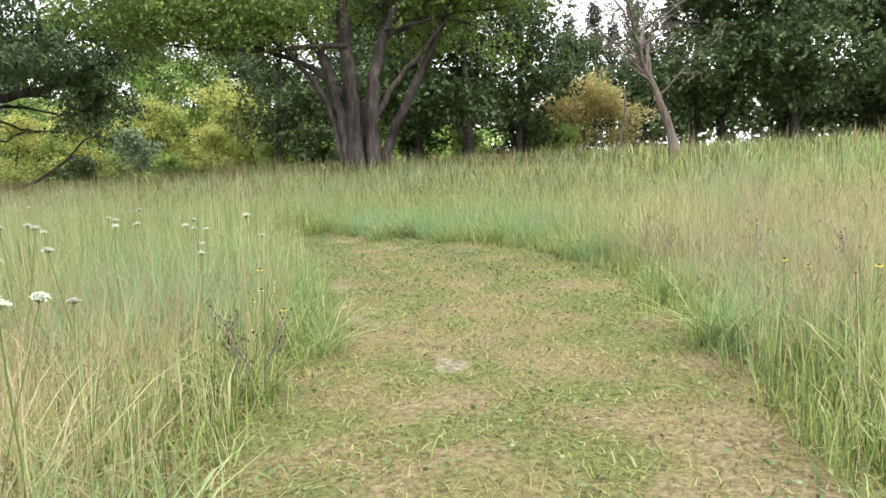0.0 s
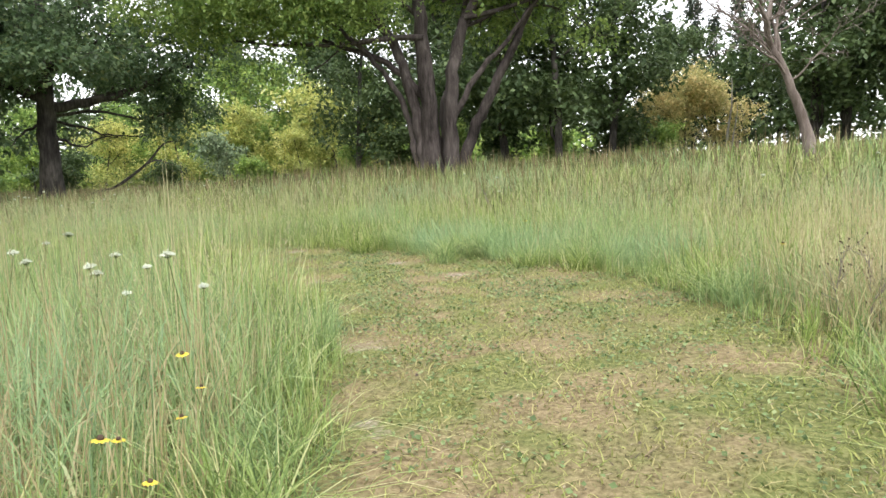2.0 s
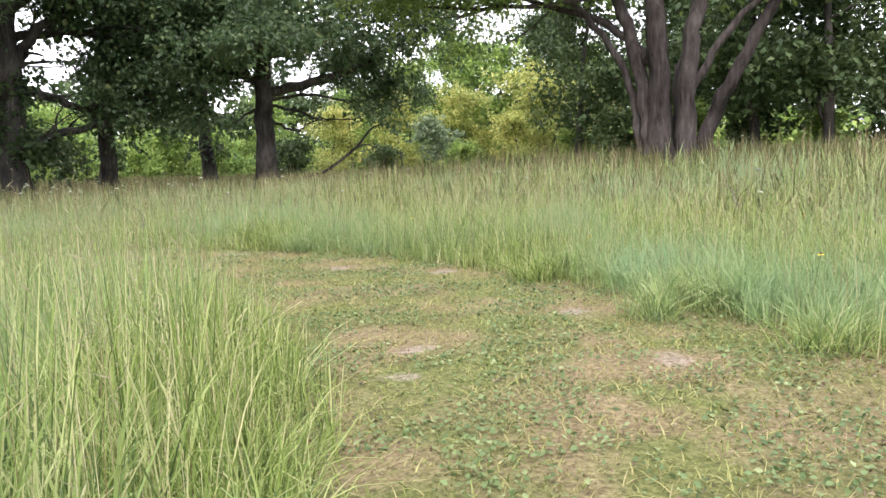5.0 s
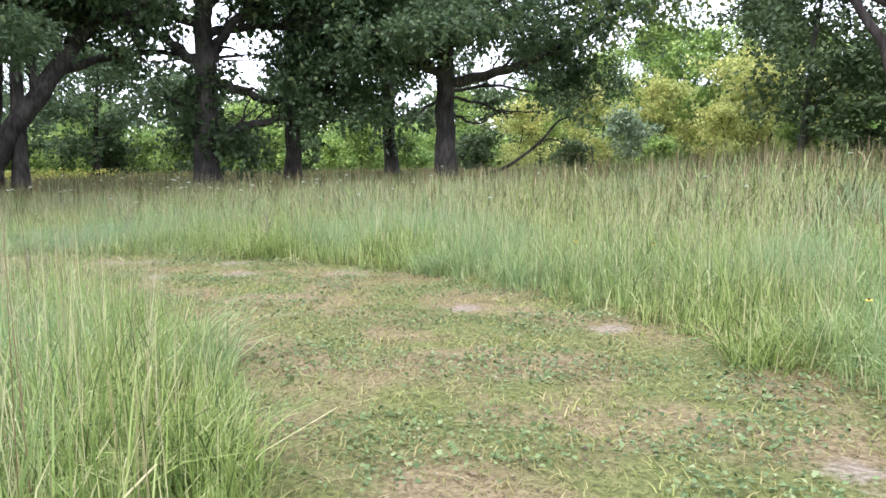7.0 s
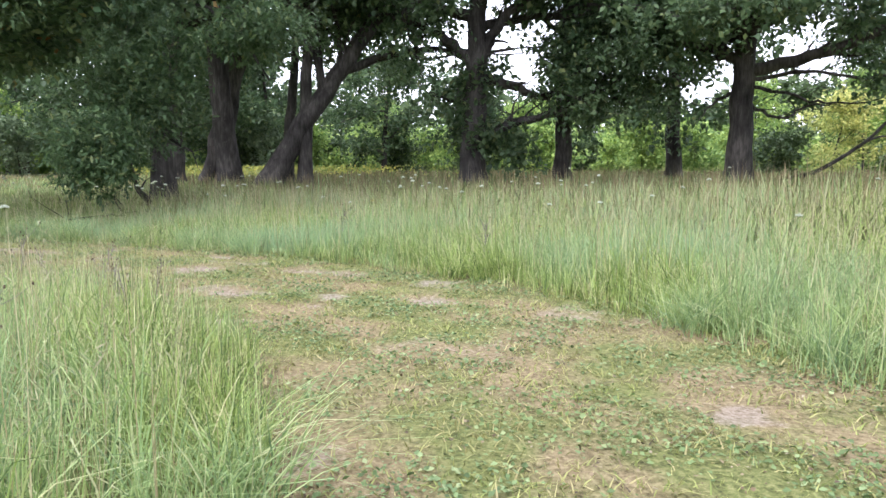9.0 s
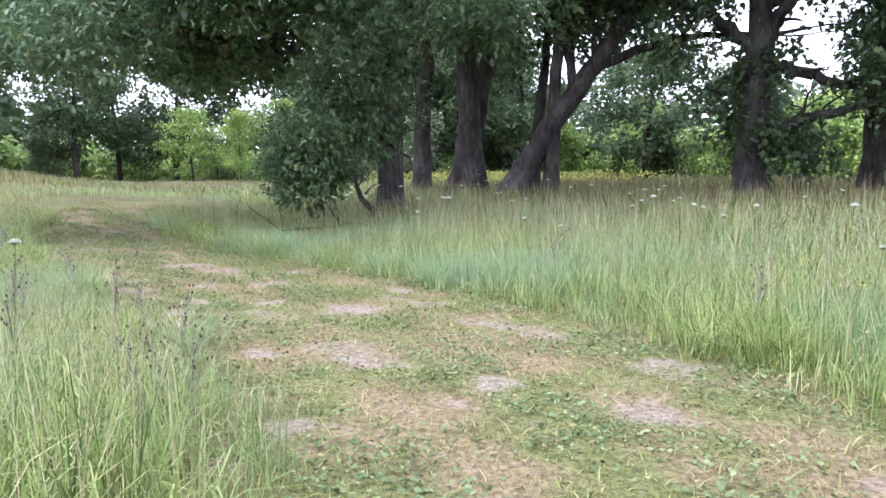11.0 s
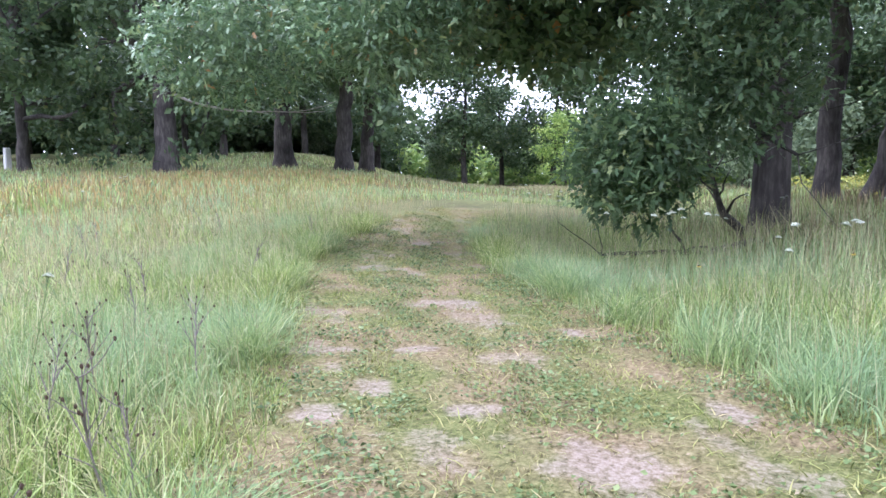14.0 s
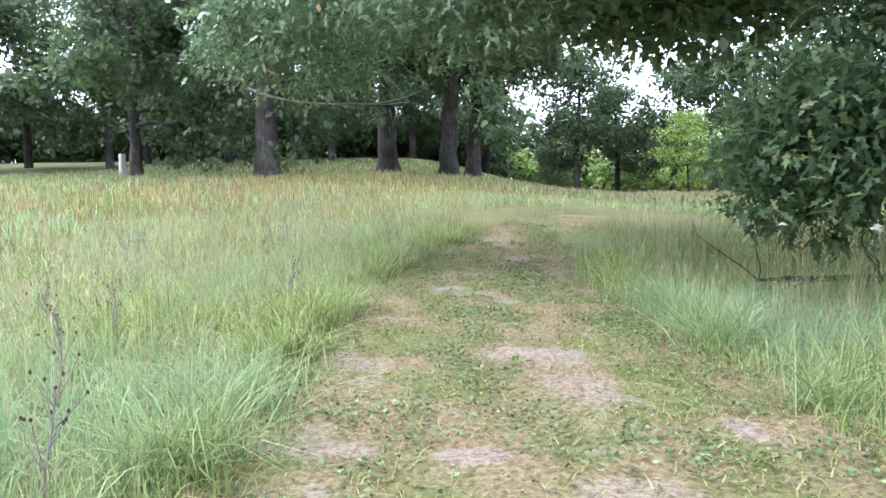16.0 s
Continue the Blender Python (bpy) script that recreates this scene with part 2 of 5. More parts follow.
# ---- mesh helpers ----
def raw_mesh(name, verts, tris=None, quads=None, mat=None, shade=False):
    me = bpy.data.meshes.new(name)
    nt = 0 if tris is None else len(tris)
    nq = 0 if quads is None else len(quads)
    me.vertices.add(len(verts))
    me.vertices.foreach_set("co", np.asarray(verts, np.float32).ravel())
    idx = np.concatenate([a.ravel() for a in ((tris if nt else np.zeros((0, 3), int)), (quads if nq else np.zeros((0, 4), int)))]).astype(np.int32)
    me.loops.add(len(idx))
    me.loops.foreach_set("vertex_index", idx)
    me.polygons.add(nt + nq)
    start = np.concatenate([np.arange(nt) * 3, nt * 3 + np.arange(nq) * 4]).astype(np.int32)
    me.polygons.foreach_set("loop_start", start)
    if shade:
        me.polygons.foreach_set("use_smooth", np.ones(nt + nq, bool))
    me.update(calc_edges=True)
    if mat:
        me.materials.append(mat)
    return me


def part(name, me, parent, label=""):
    ob = new(name, me)
    ob.parent = parent
    return tagged(ob, label)


def scatter(template, tris, pos, along, across, length, width):
    """Copies of one small outline: template rows are (along, across, lift)."""
    up = np.cross(along, across)
    T = np.asarray(template, float)
    v = (pos[:, None, :] + T[None, :, 0, None] * (along * length[:, None])[:, None, :] + T[None, :, 1, None] * (across * width[:, None])[:, None, :]
         + T[None, :, 2, None] * (up * width[:, None])[:, None, :])
    f = np.asarray(tris)[None] + (np.arange(len(pos)) * len(T))[:, None, None]
    return v.reshape(-1, 3), f.reshape(-1, 3)


LEAF = [(0, 0, 0), (0.45, -0.5, 0.12), (1, 0, -0.1), (0.45, 0.5, 0.12)]
LEAF_TRIS = [(0, 1, 2), (0, 2, 3)]
LOBED = [(0, 0, 0), (0.3, -0.42, 0.08), (0.42, -0.16, 0.02), (0.66, -0.5, 0.06), (0.72, -0.15, 0), (1.0, 0, -0.12),
         (0.72, 0.15, 0), (0.66, 0.5, 0.06), (0.42, 0.16, 0.02), (0.3, 0.42, 0.08)]
LOBED_TRIS = [(0, 1, 2), (2, 3, 4), (0, 2, 8), (2, 4, 6), (2, 6, 8), (4, 5, 6), (8, 6, 7), (0, 8, 9)]


def unit(a):
    return a / np.maximum(np.linalg.norm(a, axis=-1, keepdims=True), 1e-6)


def leaf_cloud(rng, centres, outward, per, spread, size, lobed=False, sprays=5):
    """Leaves in sprays round twig ends."""
    c = np.repeat(np.asarray(centres), per, axis=0)
    o = np.repeat(np.asarray(outward), per, axis=0)
    n = len(c)
    ns = max(1, n // sprays)
    tip = np.repeat(np.arange(ns), sprays)[:n]
    tip = np.concatenate([tip, np.full(n - len(tip), ns - 1)])
    off = rng.normal(0, 1, (ns, 3)) * np.asarray(spread)
    p = c + off[tip] + rng.normal(0, 0.12 * size / 0.2, (n, 3))
    along = unit(o * 0.5 + rng.normal(0, 0.75, (n, 3)) + np.array([0, 0, -0.18]))
    face = unit(rng.normal(0, 0.45, (n, 3)) + np.array([0, 0, 1.0]))
    across = unit(np.cross(face, along))
    ln = size * rng.uniform(0.65, 1.35, n)
    if lobed:
        return scatter(LOBED, LOBED_TRIS, p, unit(along + np.array([0, 0, -0.25])), across, ln * 1.15, ln * 0.5)
    return scatter(LEAF, LEAF_TRIS, p, along, across, ln, ln * 0.66)


def tube(pts, radii, sides, knob=0.0, rng=None):
    pts, radii = np.asarray(pts, float), np.asarray(radii, float)
    d = unit(np.gradient(pts, axis=0))
    ref = np.array([1.0, 0.0, 0.0]) if abs(d[0][0]) < 0.8 else np.array([0.0, 1.0, 0.0])
    a = unit(np.cross(d, ref))
    b = np.cross(d, a)
    ang = np.linspace(0, 2 * np.pi, sides, endpoint=False)
    rr = np.repeat(radii[:, None], sides, axis=1)
    if knob and rng is not None:
        ridge = rng.normal(0, knob, sides)
        rr = rr * (1 + ridge[None] + rng.normal(0, knob * 0.5, rr.shape))
    v = pts[:, None] + rr[..., None] * (np.cos(ang)[None, :, None] * a[:, None] + np.sin(ang)[None, :, None] * b[:, None])
    k, s = len(pts), sides
    i = np.arange(k - 1)[:, None] * s + np.arange(s)[None]
    j = np.arange(k - 1)[:, None] * s + (np.arange(s)[None] + 1) % s
    q = np.stack([i, j, j + s, i + s], -1).reshape(-1, 4)
    return v.reshape(-1, 3), q


def merge(parts):
    vs, qs, n = [], [], 0
    for v, q in parts:
        vs.append(v)
        qs.append(q + n)
        n += len(v)
    return np.concatenate(vs), np.concatenate(qs)


def spline(pts, n):
    """A smooth line through the points (Catmull-Rom)."""
    P = np.vstack([2 * pts[0] - pts[1], pts, 2 * pts[-1] - pts[-2]])
    out = []
    for i in range(1, len(P) - 2):
        u = np.linspace(0, 1, n, endpoint=False)[:, None]
        a, b, c, d = P[i - 1], P[i], P[i + 1], P[i + 2]
        out.append(0.5 * (2 * b + (c - a) * u + (2 * a - 5 * b + 4 * c - d) * u ** 2 + (3 * b - a - 3 * c + d) * u ** 3))
    return np.vstack(out + [pts[-1:]])


def heading(yaw, elev):
    y, e = radians(yaw), radians(elev)
    return np.array([-math.sin(y) * math.cos(e), math.cos(y) * math.cos(e), math.sin(e)])


def bough(rng, p, d, length, r, bend=0.22, lift=0.0, steps=8, taper=0.3):
    """One wavering branch: its points, directions and radii. lift: how it turns up (or down) along its way."""
    p, d = np.array(p, float), np.array(d, float)
    pts, dirs = [p.copy()], [d.copy()]
    for i in range(steps):
        d = unit(d + rng.normal(0, bend, 3) * np.array([1, 1, 0.7]) + np.array([0, 0, lift]) / steps * 2)
        p = p + d * length / steps
        pts.append(p.copy())
        dirs.append(d.copy())
    return np.array(pts), np.array(dirs), r * np.linspace(1, taper, steps + 1)


def limb_with_twigs(rng, p, d, length, r, lift=0.0, kids=5, twigs=4, droop=-0.3, sides=8, start=0.25, bend=0.2, reach=0.42):
    """A limb, its branches and twigs: tubes for one mesh, and the twig places that bear leaves."""
    tubes, ends, outs = [], [], []
    pts, dirs, rad = bough(rng, p, d, length, r, bend, lift, 9)
    tubes.append(tube(pts, rad, sides, 0.06, rng))
    for f in np.linspace(start, 1.0, kids):
        i = min(len(pts) - 1, max(1, int(round(f * (len(pts) - 1)))))
        side = unit(np.cross(dirs[i], [0, 0, 1])) * rng.choice([-1, 1])
        dd = unit(dirs[i] * rng.uniform(0.3, 0.9) + side * rng.uniform(0.4, 1.0) + np.array([0, 0, rng.uniform(-0.35, 0.55)]))
        if f == 1.0:
            dd = dirs[i]
        ln = length * reach * rng.uniform(0.7, 1.2)
        bp, bd, br = bough(rng, pts[i], dd, ln, rad[i] * 0.62, 0.28, droop * 0.4, 6)
        tubes.append(tube(bp, br, 5))
        for g in np.linspace(0.3, 1.0, twigs):
            j = min(len(bp) - 1, int(round(g * (len(bp) - 1))))
            td = unit(bd[j] * 0.6 + rng.normal(0, 0.6, 3) + np.array([0, 0, droop * 0.5]))
            tp, tdd, trr = bough(rng, bp[j], td, ln * 0.42 * rng.uniform(0.6, 1.3), max(0.012, br[j] * 0.5), 0.25, droop, 4, 0.25)
            tubes.append(tube(tp, trr, 3))
            ends += [tp[2], tp[4]]
            outs += [tdd[2], tdd[4]]
    return tubes, ends, outs


def oak(rng, name, x, y, trunk, girth, limbs, leaves, label, bark=BARK, leaf=OAK, per=34, size=0.24, spread=(0.55, 0.55, 0.32), group="oaks of the grove", bend=0.2, start=0.25, bare=(4, 2), kids=5, twigs=4, category="tree"):
    """A broad tree. trunk: (dx, dy, z) waypoints over its foot; limbs: (height, yaw, elevation, length, thickness, lift, leafy)."""
    z0 = height(x, y) - 0.15
    tree = new(name)
    tree.location = (x, y, z0)
    tagged(tree, label, category, group)
    way = np.array([(0, 0, 0)] + list(trunk), float)
    seg = np.concatenate([[0], np.cumsum(np.linalg.norm(np.diff(way, axis=0), axis=1))])
    s = np.linspace(0, seg[-1], 15)
    pts = np.stack([np.interp(s, seg, way[:, k]) for k in range(3)], 1)
    pts[1:, :2] += rng.normal(0, 0.05 * girth, (14, 2))
    rad = girth / 2 * (1 - 0.5 * (s / seg[-1])) * (1 + 0.45 * np.exp(-s / 0.55))
    if girth:
        v, q = tube(pts, rad, 14, 0.05, rng)
        part("trunk", raw_mesh("trunk", v, quads=q, mat=bark, shade=True), tree)
    ends, outs = [], []
    for h, yaw, elev, ln, th, lift, leafed in limbs:
        i = int(np.clip(np.searchsorted(pts[:, 2], h), 1, len(pts) - 1))
        f = (h - pts[i - 1, 2]) / max(1e-3, pts[i, 2] - pts[i - 1, 2])
        p = pts[i - 1] + (pts[i] - pts[i - 1]) * min(1.0, max(0.0, f))
        tb, e, o = limb_with_twigs(rng, p, heading(yaw, elev), ln, th / 2, lift, kids if leafed else bare[0], twigs if leafed else bare[1], -0.28 if leafed else -0.1, bend=bend, start=start)
        v, q = merge(tb)
        part("limb", raw_mesh("limb", v, quads=q, mat=bark, shade=True), tree)
        if leafed:
            ends += e
            outs += o
    if ends and leaves:
        v, f = leaf_cloud(rng, np.array(ends), np.array(outs), per, spread, size)
        part("crown", raw_mesh("crown", v, tris=f, mat=leaf), tree, leaves)
    return tree


def set_limb(tree, across, way, r0, r1, leaf_from=None, per=19, leaf=None, size=0.24):
    """A limb whose course is known: way holds (out along the heading across, height over the foot). Leafy from leaf_from of its length."""
    h = heading(across, 0)
    w = spline(np.array([(h[0] * a, h[1] * a, z) for a, z in way]), 4)
    w[1:] += rng.normal(0, 0.05, (len(w) - 1, 3))
    rad = np.linspace(r0, r1, len(w))
    v, q = tube(w, rad, 8, 0.08, rng)
    limb = part("limb", raw_mesh("limb", v, quads=q, mat=BARK, shade=True), tree)
    ends, outs = [], []
    for k in range(2, len(w), 1 if leaf_from is not None else 2):
        leafed = leaf_from is not None and k >= leaf_from * (len(w) - 1)
        side = unit(np.cross(w[k] - w[k - 1], [0, 0, 1.0])) * rng.choice([-1, 1])
        d = unit(unit(w[k] - w[k - 1]) * 0.7 + side * rng.uniform(0.3, 1.0) + np.array([0, 0, rng.uniform(-0.1, 0.5)]))
        tb, e, o = limb_with_twigs(rng, w[k], d, rng.uniform(1.6, 3.2) if leafed else rng.uniform(0.8, 1.8), rad[k] * 0.4, 0.0, 4 if leafed else 3, 3 if leafed else 2, -0.2, 5, 0.35, 0.2)
        v, q = merge(tb)
        part("branch", raw_mesh("branch", v, quads=q, mat=BARK, shade=True), limb)
        if leafed:
            ends += e
            outs += o
    if ends:
        v, f = leaf_cloud(rng, np.array(ends), np.array(outs), per, (0.45, 0.45, 0.25), size)
        part("foliage", raw_mesh("foliage", v, tris=f, mat=leaf or OAK), limb)


def crown_limbs(rng, n, low, high, length, girth, elev=(8, 65), around=(0, 360), lift=0.15):
    """Limbs all round a trunk, the low ones spreading, the high ones steep."""
    rows = []
    for i in range(n):
        k = i / max(1, n - 1)
        yaw = around[0] + (around[1] - around[0]) * ((i * 0.381966) % 1.0) + rng.uniform(-12, 12)
        rows.append((low + (high - low) * k, yaw, elev[0] + (elev[1] - elev[0]) * k + rng.uniform(-6, 6), length * rng.uniform(0.8, 1.15) * (1 - 0.25 * k), girth * rng.uniform(0.28, 0.42), lift * (1 - k) - 0.1 * k, True))
    return rows


# ---- the lie of the path ----
LINE = np.array([(0.5, -6), (0.4, 0), (0.3, 3), (0.38, 6), (0.2, 9), (-0.78, 11.05), (-2.3, 12.7), (-4.6, 14.2), (-7, 14.95), (-9.6, 14.9), (-12.3, 13.85),
                 (-15.5, 11.8), (-19, 9.4), (-22.8, 7.5), (-26.5, 6.6), (-29.5, 6.4)])
WIDE = np.array([1.4, 1.4, 1.5, 1.66, 1.88, 2.0, 1.95, 1.9, 1.85, 1.8, 1.75, 1.65, 1.55, 1.35, 1.1, 0.7])


CURVE = spline(np.column_stack([LINE, WIDE]), 24)


def exact_from_path(x, y):
    """Distance outside the mown strip's edge (negative inside), and the side: +1 to the right of the walk."""
    p = np.column_stack([np.ravel(x), np.ravel(y)])
    best, side = np.full(len(p), 1e9), np.zeros(len(p))
    tan = np.gradient(CURVE[:, :2], axis=0)
    for k in range(0, len(CURVE), 2):
        d = p - CURVE[k, :2]
        dist = np.hypot(d[:, 0], d[:, 1]) - CURVE[k, 2]
        hit = dist < best
        best = np.where(hit, dist, best)
        side = np.where(hit, np.sign(d[:, 0] * tan[k, 1] - d[:, 1] * tan[k, 0]), side)
    return best, side


CELL, EAST, NORTH = 0.2, -70.0, -45.0
NX, NY = 580, 580
GX, GY = np.meshgrid(EAST + CELL * np.arange(NX), NORTH + CELL * np.arange(NY))
NEAR_D, NEAR_S = (a.reshape(NY, NX) for a in exact_from_path(GX, GY))


def from_path(x, y):
    """The same by a table, for many points."""
    u = np.clip((np.ravel(x) - EAST) / CELL, 0, NX - 1.001)
    v = np.clip((np.ravel(y) - NORTH) / CELL, 0, NY - 1.001)
    i, j = u.astype(int), v.astype(int)
    a, c = u - i, v - j
    d = (NEAR_D[j, i] * (1 - a) + NEAR_D[j, i + 1] * a) * (1 - c) + (NEAR_D[j + 1, i] * (1 - a) + NEAR_D[j + 1, i + 1] * a) * c
    return d, NEAR_S[j, i]


def ripple(x, y, scale, seed=0.0):
    """Cheap smooth noise, about -1 to 1."""
    x, y = np.asarray(x) / scale, np.asarray(y) / scale
    s = 0
    for i, (a, b, c) in enumerate(((1.0, 0.3, 0.1), (-0.45, 1.1, 2.3), (0.8, -0.95, 4.1), (1.9, 1.3, 0.7), (-2.1, 1.7, 5.2))):
        s = s + np.sin(a * x * 3 + b * y * 3 + c + seed * (i + 1)) * (1 if i < 3 else 0.6)
    return s / 2.6


# worn bare places: x, y, half-width
BARE = [
    (-19.62, 8.48, 0.26), (-22.51, 7.90, 0.28), (-16.98, 10.99, 0.36), (-13.14, 11.82, 0.18), (-13.58, 12.66, 0.11), (-13.77, 11.88, 0.17), (-14.17, 14.12, 0.18),
    (-11.12, 13.66, 0.26), (-13.04, 13.64, 0.40), (-12.22, 14.90, 0.28), (-11.35, 12.84, 0.13), (-10.61, 15.96, 0.25), (-10.38, 14.64, 0.20), (-9.59, 15.43, 0.22),
    (-9.64, 13.33, 0.17), (-2.90, 12.16, 0.15), (-1.96, 13.72, 0.23), (-2.73, 11.47, 0.13), (-0.93, 12.38, 0.16), (-4.21, 15.55, 0.18),
    (0.02, 5.12, 0.13), (-0.85, 6.78, 0.14), (-1.33, 8.62, 0.22), (-6.41, 13.29, 0.22), (-5.80, 15.55, 0.19), (-16.12, 11.88, 0.28),
    (-14.61, 11.10, 0.14), (-19.24, 9.59, 0.23), (-16.00, 12.71, 0.18), (-14.91, 11.68, 0.14),
]


def worn(x, y):
    w = np.zeros(np.shape(x))
    for bx, by, br in BARE:
        br = max(0.24, min(br * 1.35, 0.6))
        k = np.hypot(x - bx, y - by) / br + 0.4 * ripple(x, y, 0.42, bx) + 0.25 * ripple(x, y, 0.15, by)
        w = np.maximum(w, 0.85 - 0.85 * smooth(0.2, 1.35, k))
    return np.maximum(w, 0.7 * smooth(0.12, 1.0, ripple(x, y, 0.9, 7) + 0.5 * ripple(x, y, 0.22, 3)) * smooth(-4, -9, x))


# ---- ground ----
def spaced(c, n, near, far):
    u = np.linspace(-1, 1, n)
    k = 5.2
    return c + np.sinh(u * k) / math.sinh(k) * far


gx, gy = spaced(-8, 201, 0.3, 900), spaced(12, 201, 0.3, 900)
X, Y = np.meshgrid(gx, gy)
Z = land(X, Y) + 0.02 * ripple(X, Y, 1.6) * smooth(0.2, 1.5, from_path(X, Y)[0].reshape(X.shape))
i = (np.arange(200)[:, None] * 201 + np.arange(200)[None]).ravel()
tagged(new("ground", raw_mesh("ground", np.column_stack([X.ravel(), Y.ravel(), Z.ravel()]), quads=np.stack([i, i + 1, i + 202, i + 201], 1), mat=EARTH, shade=True)),
       "sloping meadow ground with thatch and low green growth", "ground", kind="structure")

cc = spline(CURVE[::6], 14)
tn = unit(np.gradient(cc[:, :2], axis=0))
side = np.column_stack([tn[:, 1], -tn[:, 0]])
cross = np.linspace(-1.12, 1.12, 47)
PX = cc[:, 0, None] + side[:, 0, None] * cross * cc[:, 2, None]
PY = cc[:, 1, None] + side[:, 1, None] * cross * cc[:, 2, None]
PZ = land(PX, PY) + 0.022 + 0.012 * ripple(PX, PY, 0.45) * (1 - cross ** 4 / 1.6) 
nr, nc = PX.shape
i = (np.arange(nr - 1)[:, None] * nc + np.arange(nc - 1)[None]).ravel()
me = raw_mesh("mown_path", np.column_stack([PX.ravel(), PY.ravel(), PZ.ravel()]), quads=np.stack([i, i + 1, i + nc + 1, i + nc], 1), mat=PATHMAT, shade=True)
at = me.attributes.new("worn", "FLOAT", "POINT")
at.data.foreach_set("value", worn(PX, PY).ravel().astype(np.float32))
tagged(new("mown_path", me), "mown grass path with thatch and pale bare soil patches", "path", kind="structure")


# ---- grass ----
def blades(rng, x, y, ht, width, lean, curl, levels=3, wind=(0.0, 0.0), base=0.0):
    n = len(x)
    z = land(x, y) - 0.02 + base
    yaw = rng.uniform(0, 2 * np.pi, n)
    face = np.column_stack([np.cos(yaw), np.sin(yaw), np.zeros(n)])
    ld = rng.uniform(0, 2 * np.pi, n)
    ldir = np.column_stack([np.cos(ld) + wind[0], np.sin(ld) + wind[1]])
    amt = (lean * rng.uniform(0.2, 1.6, n) * ht)[:, None]
    cur = (curl * rng.uniform(0, 2.0, n))[:, None]
    vs = []
    for k in range(levels + 1):
        f = k / levels
        c = np.column_stack([x, y, z])
        c[:, :2] += ldir * amt * (f * 0.5 + cur * f * f)
        c[:, 2] += ht * (f - 0.35 * np.minimum(cur[:, 0], 1.6) * f ** 3)
        if k == levels:
            vs.append(c[:, None])
        else:
            w = (width * (1 - 0.55 * f))[:, None] * 0.5
            vs.append(np.stack([c - face * w, c + face * w], 1))
    v = np.concatenate(vs, 1)
    m = 2 * levels + 1
    t = []
    for k in range(levels - 1):
        a = 2 * k
        t += [(a, a + 1, a + 3), (a, a + 3, a + 2)]
    t.append((2 * levels - 2, 2 * levels - 1, 2 * levels))
    f = np.asarray(t)[None] + (np.arange(n) * m)[:, None, None]
    return v.reshape(-1, 3), f.reshape(-1, 3)


def sward(x, y):
    """How high the meadow stands: lower to the south-west and under the grove."""
    h = 0.82 + 0.12 * ripple(x, y, 2.6) + 0.07 * ripple(x, y, 0.9, 2)
    h = h * (1 - 0.42 * smooth(-8.5, -13, x) * smooth(15.5, 12, y))
    h = h * (1 - 0.25 * smooth(24, 32, np.hypot(x + 2, y - 5)))
    inner = smooth(4.6, 2.2, np.hypot((x + 3.4) * 0.9, y - 8.6)) + 0.6 * smooth(1.2, 0, np.abs(x + 6) / 3) * smooth(1.2, 0, np.abs(y - 11) / 2)
    return np.maximum(h * (1 + 0.5 * np.minimum(inner, 1)), 0.2)



def spread_in(rng, n, x0, x1, y0, y1):
    return rng.uniform(x0, x1, n), rng.uniform(y0, y1, n)


rng = np.random.default_rng(3)


def tufted(rng, x, y, size):
    """Draws points together into tufts."""
    s = 0.34 * size
    a = np.where(rng.uniform(0, 1, len(x)) < 0.5, 0.5, 2.1)
    x, y = x * np.cos(a) - y * np.sin(a), x * np.sin(a) + y * np.cos(a)
    jx, jy = np.floor(x / s), np.floor(y / s)
    h1 = np.sin(jx * 127.1 + jy * 311.7) * 43758.5453
    h2 = np.sin(jx * 269.5 + jy * 183.3) * 43758.5453
    cx, cy = (jx - 0.3 + 1.6 * (h1 - np.floor(h1))) * s, (jy - 0.3 + 1.6 * (h2 - np.floor(h2))) * s
    k = rng.uniform(0.25, 1.0, len(x))
    x, y = cx + (x - cx) * k, cy + (y - cy) * k
    return x * np.cos(a) + y * np.sin(a), y * np.cos(a) - x * np.sin(a)


def meadow(name, n, box, near, far, wide, levels, mat, label, tall=1.0, lean=0.32, curl=0.55, keep=None, tuft=1.0):
    x, y = spread_in(rng, n, *box)
    d, s = from_path(x, y)
    ok = (d > near) & (d < far)
    if keep is not None:
        ok &= keep(x, y, d)
    x, y, d = x[ok], y[ok], d[ok]
    x, y = tufted(rng, x, y, tuft)
    edge = 0.5 + 0.5 * smooth(-0.1, 0.55, d)
    ht = sward(x, y) * edge * rng.uniform(0.45, 1.12, len(x)) * tall
    stiff = lean * np.clip(1.25 - 0.55 * ht, 0.35, 1.0) * (0.5 + 0.5 * smooth(0.0, 0.7, d))
    v, f = blades(rng, x, y, ht, wide * rng.uniform(0.6, 1.4, len(x)), stiff, curl, levels)
    return tagged(new(name, raw_mesh(name, v, tris=f, mat=mat)), label, "grass", kind="stuff")


BOX = (-26, 9, -1, 24)


def straw_share(x, y):
    return (smooth(9, 4, y) * smooth(0, -1, x) + smooth(1.5, 3, x) * smooth(17, 8, y)) * (0.8 + 0.45 * ripple(x, y, 1.1))


def strawy(x, y, d):
    return straw_share(x, y) > rng.uniform(0, 1, len(x))


def greener(x, y, d):
    return 0.62 * straw_share(x, y) < rng.uniform(0, 1, len(x))


